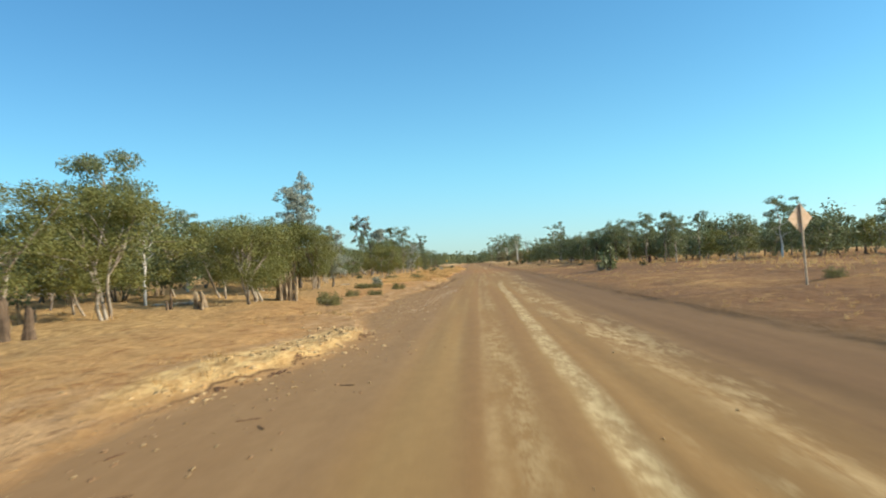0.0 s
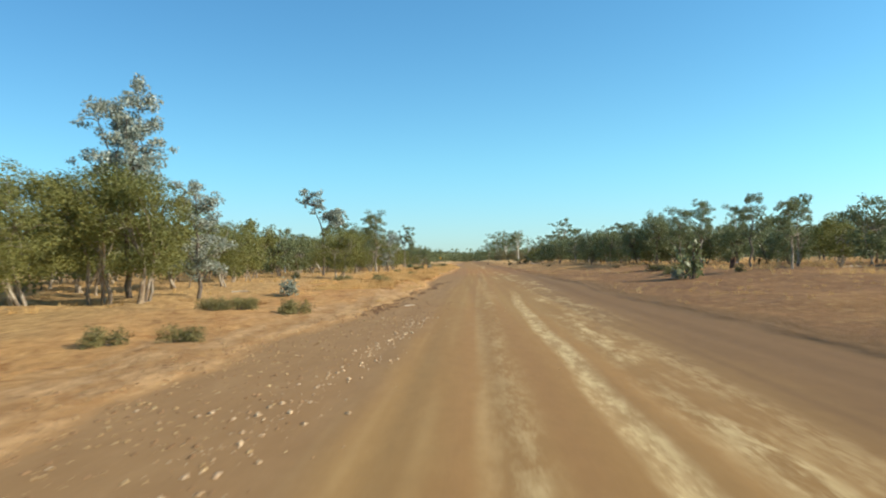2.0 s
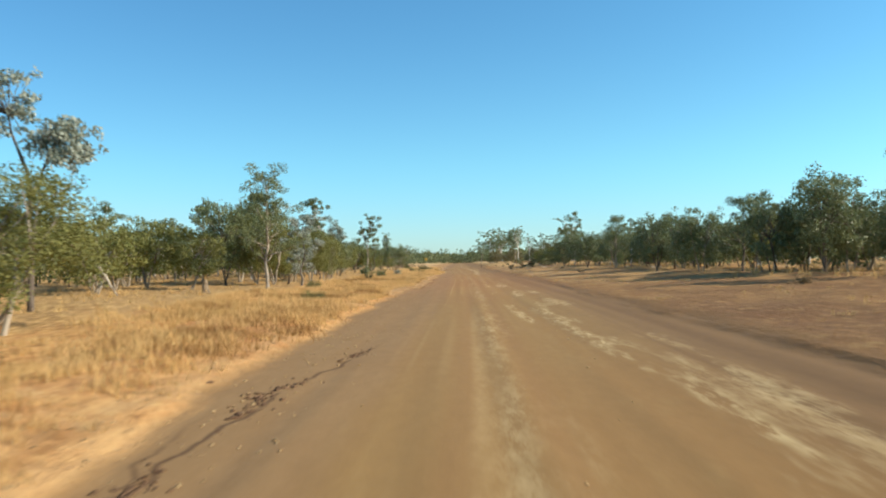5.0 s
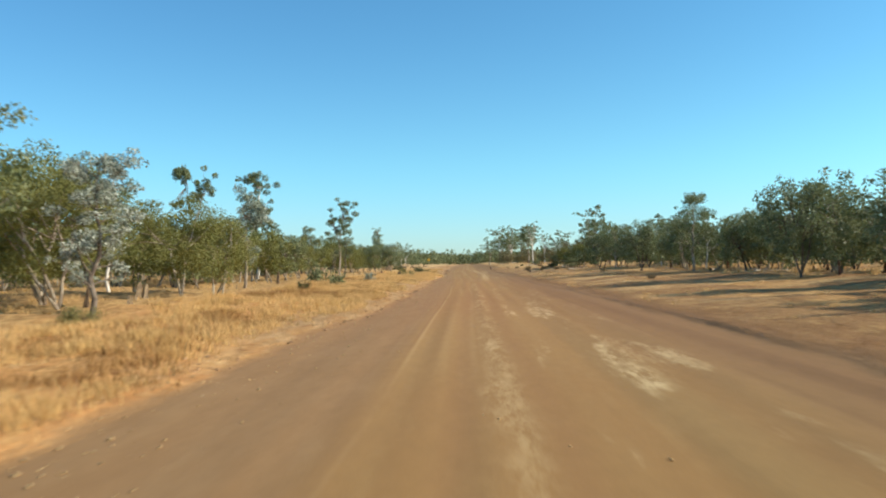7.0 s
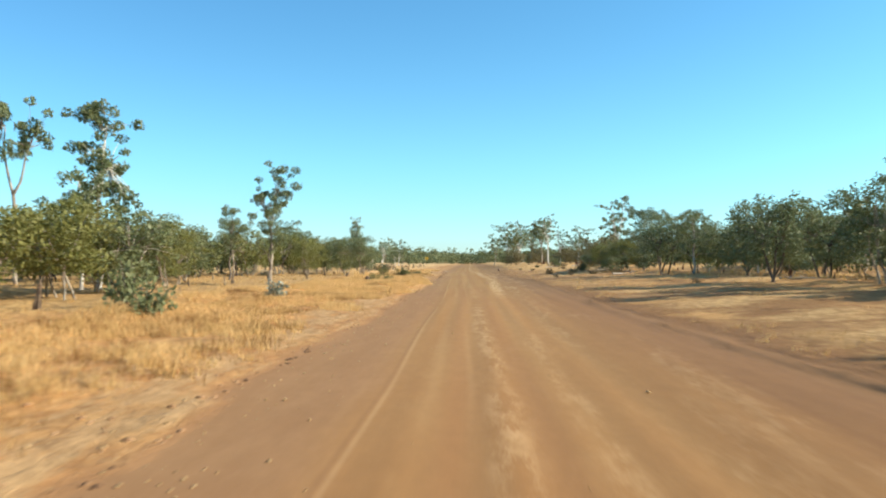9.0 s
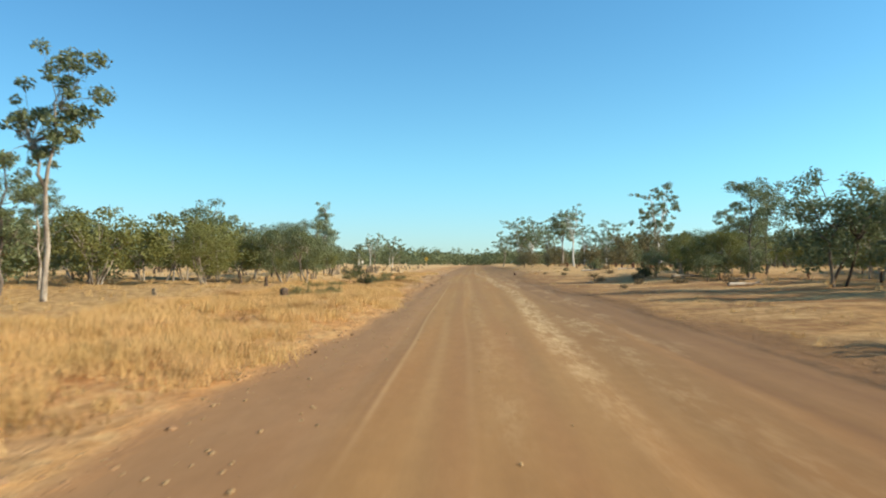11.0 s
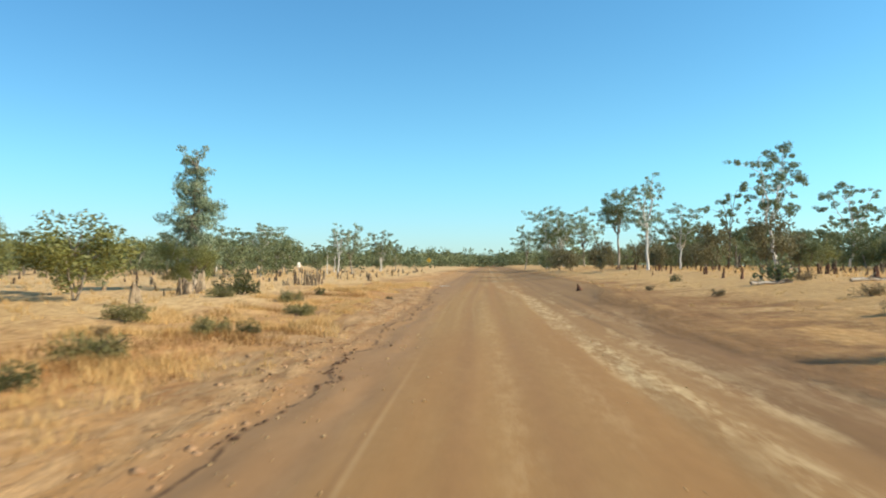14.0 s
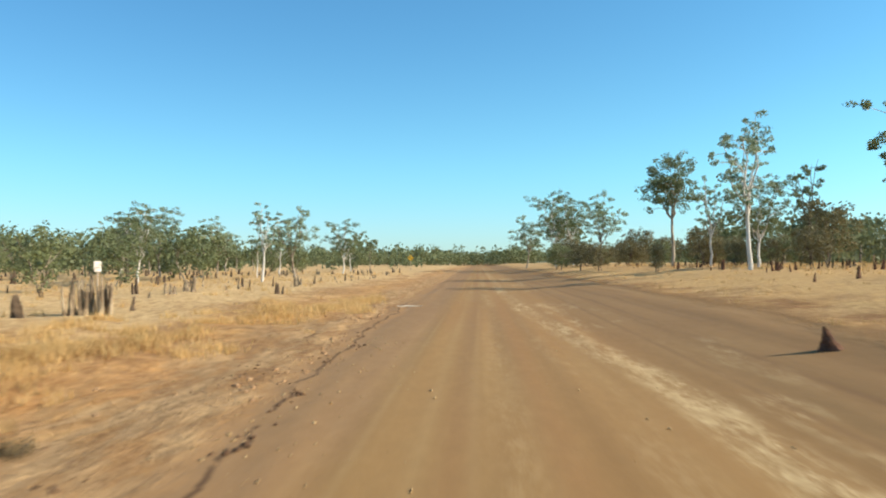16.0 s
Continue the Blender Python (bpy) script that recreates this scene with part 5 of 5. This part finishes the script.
for i, (x, y, h) in enumerate(((-6.66, 128.8, 0.95), (-5.88, 137.6, 0.75), (11.2, 61.0, 2.1), (-6.8, 52.1, 0.8), (-8.2, 131.0, 1.5), (10.6, 61.4, 0.6), (11.8, 203.0, 1.2))):
    SAPLINGS.plant(i, x, y, h, 0.85 if h > 1.4 else 1.25, i * 1.4)


def grass(name, label, count, x0, x1, y0, y1, high, cut, seed, blades=9, mat=STRAW, wide=0.012, loose=0.07):
    """Dry tufts strewn in patches: one mesh of thin blades."""
    gen = np.random.default_rng(seed)
    x, y = gen.uniform(x0, x1, count), gen.uniform(y0, y1, count)
    thin = (x > -10) * (x < 0) * (0.14 * ease(-x, 6.5, 9.5) + ease(y, 180, 195) * (0.45 * (wave(x * 0.5 + y * 0.35, x * 0.9 - y * 0.25, 35) - 0.45) + 0.02))
    bare = 0.2 * (1 - ease(y, 45, 75)) * (x < 0)
    keep = wave(x * 0.45, y * 0.3, seed) * 0.6 + wave(x * 1.7, y * 1.2, seed + 1) * 0.4 > cut + bare + thin
    grown = ease(y, 138, 148) * (1 - ease(y, 165, 176))
    lobe = 0.3 - 0.25 * grown + 1.3 * wave(x * 0.3, y * 0.45, 31) * ease(y, 92, 104) * (1 - grown)
    lobe += 1.1 * wave(x * 0.5, y * 0.3, 33) * ease(y, 188, 198) * (1 - ease(y, 207, 214))
    keep &= (x < left_edge(y) - lobe) | (x > right_edge(y) + 0.5)
    x, y = np.repeat(x[keep], blades), np.repeat(y[keep], blades)
    n = len(x)
    x, y = x + gen.normal(0, loose, n), y + gen.normal(0, loose, n)
    z = terrain(x, y)
    a, h = gen.uniform(0, 6.283, n), high * gen.uniform(0.35, 1.15, n)
    dx, dy = np.cos(a), np.sin(a)
    lean = gen.uniform(0.1, 0.75, n) * h
    r = wide * gen.uniform(0.7, 1.5, n)
    b = gen.uniform(0, 6.283, n)
    v = np.stack([np.stack([x - dx * r, y - dy * r, z - 0.02], 1), np.stack([x + dx * r, y + dy * r, z - 0.02], 1),
                  np.stack([x + np.cos(b) * lean, y + np.sin(b) * lean, z + h], 1)], 1).reshape(-1, 3)
    ob = soup(name, v, np.arange(len(v)).reshape(-1, 3), mat)
    return tagged(ob, label, "grass", kind="stuff")


grass("dry_grass", "straw-coloured dry grass tufts on the ochre verge", 9000, -9.5, -2.2, 3, 235, 0.10, 0.54, 21, 14, STRAW, 0.008)
grass("dry_grass", "golden tufts of dry grass close to the road edge", 5200, -7.5, -2.0, 60, 230, 0.14, 0.5, 25, 20, STRAW, 0.007)
grass("dry_grass", "soft rounded clumps of straw-coloured grass on the verge", 8800, -9.0, -2.3, 58, 232, 0.22, 0.48, 26, 36, STRAW, 0.007, 0.13)
grass("dry_grass", "dead brown grass in low clumps on the verge", 4800, -8.5, -2.4, 44, 215, 0.18, 0.55, 27, 46, BROWN_STRAW, 0.007, 0.2)
grass("dry_grass", "thick golden grass growing up to the road edge", 3400, -8.0, -1.4, 145, 178, 0.25, 0.40, 28, 34, STRAW, 0.007, 0.15)
grass("dry_grass", "pale dry grass among the trees", 5500, -34, -9, 3, 300, 0.24, 0.42, 22, 12, STRAW, 0.011)
grass("dry_grass", "thin dry grass on the reddish far verge", 5000, 6, 17, 3, 300, 0.13, 0.62, 23, 12, STRAW, 0.008)
grass("dry_grass", "tall pale dry grass by the tree line", 4500, 15, 45, 20, 300, 0.36, 0.47, 24, 10, STRAW, 0.014)


# ---- signs and posts ----
def metal(name, colour, rough=0.5, metallic=0.0):
    n = Nodes(name)
    worn = n.noise(7, detail=5, rough=0.65)
    dust = n.mix(n.math("MULTIPLY", n.ramp(worn, 0.4, 0.7), 0.55), colour, (0.46, 0.28, 0.14))
    return n.finish(dust, rough, 0.4, metallic)


SIGN_BACK = metal("dusty_aluminium", (0.62, 0.44, 0.29), 0.55, 0.2)
SIGN_YELLOW = metal("yellow_sign_sheet", (0.72, 0.42, 0.02), 0.45)
SIGN_BLACK = metal("black_sign_paint", (0.02, 0.02, 0.02), 0.5)
POST_STEEL = metal("dusty_galvanised_post", (0.52, 0.42, 0.31), 0.6, 0.3)
WHITE_PAINT = metal("weathered_white_paint", (0.80, 0.77, 0.70), 0.6)


def box(bm, size, at=(0, 0, 0), turn=None, bevel=0.0):
    m = Matrix.Translation(at) @ (turn or Matrix.Identity(4)) @ Matrix.Diagonal((*size, 1))
    made = bmesh.ops.create_cube(bm, size=1, matrix=m)
    if bevel:
        edges = {e for v in made["verts"] for e in v.link_edges}
        bmesh.ops.bevel(bm, geom=list(edges), offset=bevel, segments=2, affect="EDGES")


def pipe(bm, r, a, b, sides=12):
    a, b = Vector(a), Vector(b)
    m = Matrix.Translation((a + b) / 2) @ (b - a).to_track_quat("Z", "Y").to_matrix().to_4x4()
    bmesh.ops.create_cone(bm, cap_ends=True, segments=sides, radius1=r, radius2=r, depth=(b - a).length, matrix=m)


def warning_sign(x, y, side, top, lean, front, label):
    """A diamond plate on a steel post; front: whether its printed face looks back along the road."""
    root = new("road_sign")
    root.matrix_basis = Matrix.Translation((x, y, height(x, y))) @ Euler((0, radians(lean), radians(0 if front else 22))).to_matrix().to_4x4()
    half = side / math.sqrt(2)
    mid = top - half
    bm = bmesh.new()
    pipe(bm, 0.035, (0, 0, -0.4), (0, 0, top - 0.03))
    part("post", bm, POST_STEEL, root)
    bm = bmesh.new()
    face = -1 if front else 1
    box(bm, (side, 0.004, side), (0, 0.045 * face, mid), Euler((0, radians(45), 0)).to_matrix().to_4x4(), 0.0015)
    plate = part("plate", bm, SIGN_YELLOW if front else SIGN_BACK, root)
    for z in (mid - half * 0.4, mid + half * 0.4):
        bm = bmesh.new()
        box(bm, (side * 0.55, 0.02, 0.035), (0, 0.032 * face, z), None, 0.003)
        part("bracket", bm, POST_STEEL, root)
    if front:
        bm = bmesh.new()
        box(bm, (0.07 * side / 0.6, 0.003, side * 0.62), (0, 0.05 * face, mid - 0.03), Euler((0, radians(-38), 0)).to_matrix().to_4x4())
        part("arrow_bar", bm, SIGN_BLACK, plate, "black bent arrow")
        bm = bmesh.new()
        box(bm, (side * 0.26, 0.003, 0.075), (-side * 0.12, 0.051 * face, mid + side * 0.2), Euler((0, radians(12), 0)).to_matrix().to_4x4())
        part("arrow_head", bm, SIGN_BLACK, plate, "black bent arrow")
    return tagged(root, label, "road sign", group="road signs")


warning_sign(10.3, 23.2, 0.68, 2.55, -3.0, False, "diamond road sign seen from its dusty bare back")
warning_sign(-11.0, 318.0, 0.75, 2.55, 0.0, True, "yellow diamond warning sign with black arrow on a post")


def marker_post(x, y, label):
    root = new("marker_post")
    root.matrix_basis = Matrix.Translation((x, y, height(x, y))) @ Matrix.Rotation(0.7, 4, "Z")
    bm = bmesh.new()
    pipe(bm, 0.03, (0, 0, -0.3), (0, 0, 1.12))
    part("post", bm, POST_STEEL, root)
    bm = bmesh.new()
    box(bm, (0.22, 0.05, 0.34), (0, -0.01, 1.2), None, 0.012)
    plate = part("plate", bm, WHITE_PAINT, root, "white painted plate")
    bm = bmesh.new()
    box(bm, (0.12, 0.004, 0.02), (0, -0.038, 1.16))
    part("marking_bar", bm, SIGN_BLACK, plate, "dark illegible marking")
    return tagged(root, label, "post", group="marker posts")


marker_post(-12.2, 222.6, "white marker plate on a thin steel post in dry grass")
marker_post(25.5, 239.0, "white marker plate on a thin steel post by the trees")


# ---- stones, clods, fallen wood ----
def stone(seed, material, name, label, flat=0.6, category="stone"):
    rng = random.Random(seed)
    bm = bmesh.new()
    bmesh.ops.create_icosphere(bm, subdivisions=2, radius=0.5)
    off = Vector((rng.uniform(0, 50), rng.uniform(0, 50), rng.uniform(0, 50)))
    for v in bm.verts:
        v.co *= 0.72 + 0.6 * noise.noise(v.co * 2.2 + off) + 0.22 * noise.noise(v.co * 6 + off)
        v.co.z = max(v.co.z * flat, -0.16)
    return tagged(part(name, bm, material), label, category)


STONES = Kind([lambda s=s: stone(s, CHALK_ROCK, "stone", "pale limestone lump on the graded edge") for s in (201, 202, 203, 204)], 1.0, "pale stones by the road")
CLODS = Kind([lambda s=s: stone(s, CLOD, "earth_clod", "dark clod of earth on the road edge", 0.5, "clod") for s in (211, 212, 213)], 1.0, "earth clods")
rng = random.Random(31)
# the broken pale bank
for k in range(16):
    y = rng.uniform(8.0, 19)
    x = float(left_edge(np.array([y]))[0]) + rng.gauss(-0.25, 0.45) + (0.9 if y > 13 else 0.2) * rng.random()
    STONES.plant(k, x, y, rng.uniform(0.05, 0.12), rng.uniform(1.2, 2.4), rng.uniform(0, 6.28))
for k in range(60):
    y = rng.uniform(4, 215)
    x = float(left_edge(np.array([y]))[0]) + rng.gauss(0.2, 0.5)
    STONES.plant(k, x, y, rng.uniform(0.03, 0.06), rng.uniform(1.0, 1.6), rng.uniform(0, 6.28))
for k in range(110):
    y = rng.choice((rng.uniform(4, 14), rng.uniform(46, 60), rng.uniform(66, 78), rng.uniform(184, 215), rng.uniform(10, 200)))
    x = float(left_edge(np.array([y]))[0]) + rng.gauss(0.1, 0.4) + (rng.uniform(0, 1.8) if y < 14 else 0)
    CLODS.plant(k, x, y, rng.uniform(0.05, 0.11), rng.uniform(1.0, 2.2), rng.uniform(0, 6.28))
for k in range(40):
    y = rng.uniform(10, 230)
    x = float(right_edge(np.array([y]))[0]) + rng.gauss(0.6, 1.0)
    CLODS.plant(k, x, y, rng.uniform(0.05, 0.12), rng.uniform(1.0, 2.2), rng.uniform(0, 6.28))

def rubble(name, label, category, material, x, y, r, seed, sink=0.3, flat=0.8):
    """Many small broken lumps in one mesh."""
    gen = np.random.default_rng(seed)
    count = len(x)
    z = terrain(x, y)
    turn = gen.uniform(0, 6.283, count)
    shape = np.array(((1, 0, 0.1), (0.3, 0.95, -0.1), (-0.8, 0.6, 0.1), (-0.8, -0.6, -0.1), (0.3, -0.95, 0.1), (0, 0, flat), (0, 0, -0.8)))
    p = shape[None] * gen.uniform(0.6, 1.25, (count, 7, 1))
    p = p + gen.normal(0, 0.12, (count, 7, 3))
    c, s_ = np.cos(turn)[:, None], np.sin(turn)[:, None]
    v = np.stack([p[..., 0] * c - p[..., 1] * s_, p[..., 0] * s_ + p[..., 1] * c, p[..., 2]], -1) * r[:, None, None] + np.stack([x, y, z + r * sink], 1)[:, None]
    tri = np.array([(k, (k + 1) % 5, 5) for k in range(5)] + [((k + 1) % 5, k, 6) for k in range(5)])
    f = (tri[None] + 7 * np.arange(count)[:, None, None]).reshape(-1, 3)
    return tagged(soup(name, v.reshape(-1, 3), f, material), label, category, kind="stuff")


for k, (x, y) in enumerate(((-9.8, 211.8), (-9.5, 212.1), (-9.65, 212.3))):
    STONES.plant(k, x, y, 0.14, 1.3, k * 1.1)
# crusted, torn earth along the graded edge, in broken runs
gen = np.random.default_rng(71)
xs, ys = [], []
for y0, y1, off, many in ((8.5, 13.5, 0.0, 160), (15.5, 17.2, 0.1, 90), (43, 62, -0.1, 600), (44, 60, 0.3, 600), (59.5, 67.5, 0.27, 520), (66.5, 75, 0.52, 420), (98, 118, 0.1, 90), (120, 170, 0.1, 160), (178, 222, 0.3, 520), (184, 216, -0.7, 160)):
    hubs = gen.uniform(y0, y1, max(3, int((y1 - y0) * 0.55)))
    y = gen.choice(hubs, many) + gen.normal(0, 0.28, many) * gen.choice((0.4, 1.0, 1.8), many)
    off = off + (0.13 * (y - 67.5) if y0 == 66.5 else 0)
    xs.append(left_edge(y) + off + 0.3 * (wave(y * 0.9, 0 * y, 74) - 0.5) + gen.normal(0, 0.045, many) * gen.choice((0.6, 1.0, 2.5), many))
    ys.append(y)
xs, ys = np.concatenate(xs), np.concatenate(ys)
rubble("broken_crust", "dark broken crust of earth along the graded road edge", "earth", CLOD, xs, ys, 0.007 + 0.038 * gen.random(len(xs)) ** 3, 75, 0.12, 0.6)
# pale broken rock of the bank, thinning out along the edge
y = np.concatenate([gen.uniform(8.5, 18, 560), gen.uniform(20, 44, 500)])
x = left_edge(y) + np.where(y < 20, gen.normal(-0.5, 0.45, len(y)), gen.normal(0.5, 0.7, len(y)))
keep = (wave(x * 0.9, y * 0.6, 76) > 0.42) | (y > 20)
x, y = x[keep], y[keep]
rubble("broken_rock", "pale broken limestone of the scraped bank", "rock", CHALK_ROCK, x, y, np.where(y < 20, 0.012 + 0.06 * gen.random(len(y)) ** 3, 0.010 + 0.024 * gen.random(len(y)) ** 2), 77, 0.02, 0.4)
n_pile = 170
rubble("rock_pile", "heap of pale yellowish broken rock on the road edge", "rock", CHALK_ROCK, gen.normal(-2.85, 0.2, n_pile), gen.normal(17.2, 0.6, n_pile), 0.015 + 0.075 * gen.random(n_pile) ** 2, 78, -0.05, 0.4)
# loose gravel
y = gen.uniform(3, 215, 4200)
x = np.where(gen.random(4200) < 0.96, left_edge(y) + gen.normal(0.35, 0.6, 4200), gen.choice((1.5, 2.5), 4200) + gen.normal(0, 0.4, 4200))
rubble("gravel", "loose pale gravel strewn along the road edge", "gravel", CHALK_ROCK, x, y, 0.007 + 0.02 * gen.random(4200) ** 2, 61)

y = np.concatenate([gen.uniform(3, 22, 160), gen.uniform(22, 50, 1740)])
x = left_edge(y) + gen.uniform(-0.4, 1.9, 1900) + gen.normal(0, 0.25, 1900)
rubble("gravel", "pinkish stones and gravel scattered over the road shoulder", "gravel", EARTH_LUMP, x, y, 0.007 + 0.026 * gen.random(1900) ** 3, 62, 0.15, 0.7)
# a thin windrow of pale stones left by the grader
y = gen.uniform(24, 43, 520)
x = -1.45 + 0.055 * (y - 35.5) + np.where(gen.random(520) < 0.7, gen.normal(0, 0.17, 520), gen.normal(-0.3, 0.6, 520))
rubble("gravel", "pale stones in a thin windrow on the road shoulder", "gravel", PALE_STONE, x, y, 0.008 + 0.034 * gen.random(520) ** 3, 64, 0.1, 0.7)
# crumbled soil on the cut shoulder
y = np.concatenate([gen.uniform(95, 160, 900), gen.uniform(160, 230, 2200)])
x = left_edge(y) - np.abs(gen.normal(0.0, 0.8, len(y))) + 0.2
keep = wave(x * 0.8, y * 0.5, 79) > 0.45
x, y = x[keep], y[keep]
rubble("crumbled_soil", "crumbled lumps of pinkish soil along the cut shoulder", "earth", EARTH_LUMP, x, y, 0.012 + 0.05 * gen.random(len(y)) ** 3, 63, 0.05, 0.6)


def log(x, y, length, thick, turn, label, twigs=2, material=DEAD_WOOD):
    rng = random.Random(int(x * 10 + y))
    w = Wood()
    path = bent(rng, (-length / 2, 0, thick * 0.6), (length / 2, 0, thick * 0.8), 6, max(thick * 0.7, length * 0.035))
    w.limb(path, thick, thick * 0.55, 8)
    for k in range(twigs):
        p = path[rng.randint(2, 4)]
        w.limb(bent(rng, p, p + Vector((rng.uniform(0.1, 0.4), rng.choice((-1, 1)) * rng.uniform(0.1, 0.3), rng.uniform(0.02, 0.25))) * length * 0.6, 4, thick * 0.3), thick * 0.5, thick * 0.12, 6)
    ob = soup("fallen_branch", [tuple(v) for v in w.vs], w.fs, material, smooth=True)
    ob.matrix_basis = Matrix.LocRotScale((x, y, height(x, y)), Euler((0, 0, turn)), None)
    return tagged(ob, label, "branch", group="fallen branches")


log(-1.8, 48.1, 0.4, 0.022, 0.75, "short bleached piece of dead wood on the road edge", 1)
log(-3.4, 159.4, 0.55, 0.022, 0.3, "pale curved stick lying in the orange grass", 1)
log(-2.5, 226.0, 0.9, 0.035, 0.3, "long bleached stick lying beside the road edge", 0)
log(-9.5, 54.8, 0.7, 0.04, 0.4, "bleached fallen branch in the dry grass")
for i, (x, y, length, turn) in enumerate(((19.5, 131.0, 2.6, 0.2), (17.0, 133.5, 1.8, 1.0), (21.5, 136.0, 2.4, -0.4), (13.5, 170.5, 1.8, 0.3), (24.5, 71.0, 2.2, 0.1), (14.5, 183.5, 2.0, 0.2), (18.0, 149.0, 2.0, 2.4), (-12.5, 31.0, 2.2, 0.3), (30.0, 250.0, 3.0, 0.1))):
    log(x, y, length, 0.09, turn, "grey fallen limb lying among the trees", 3)
pole = log(-13.4, 90.2, 1.5, 0.06, 0.0, "leaning bleached dead pole among the trees", 0)
pole.matrix_basis = Matrix.LocRotScale((-13.4, 90.2, height(-13.4, 90.2) + 0.55), Euler((0, radians(58), 0)), None)
log(-2.6, 5.2, 0.2, 0.009, 0.5, "thin dark stick lying on the road", 1, CLOD)
log(-3.2, 6.4, 0.24, 0.009, 1.3, "thin dark stick lying on the road", 1, CLOD)
log(-2.2, 7.4, 0.22, 0.009, 2.1, "thin dark stick lying on the road", 1, CLOD)
log(-1.75, 9.9, 0.2, 0.009, 2.9, "thin dark stick lying on the road", 1, CLOD)
log(-2.45, 7.8, 0.26, 0.009, 3.7, "thin dark stick lying on the road", 1, CLOD)
for i, (x, y, length, turn) in enumerate(((11.4, 202.4, 1.6, 0.1), (12.2, 203.2, 1.3, 0.9), (11.6, 203.8, 1.1, 2.4), (14.4, 201.0, 1.8, 0.3), (14.9, 201.8, 1.5, 2.2), (15.3, 200.6, 1.2, 1.2), (15.6, 176.4, 1.5, 0.2), (14.9, 175.6, 1.2, 1.9))):
    log(x, y, length, 0.07, turn, "dead limb in a heap of fallen wood", 3, DEAD_WOOD if i % 3 == 0 else GREY_BARK)
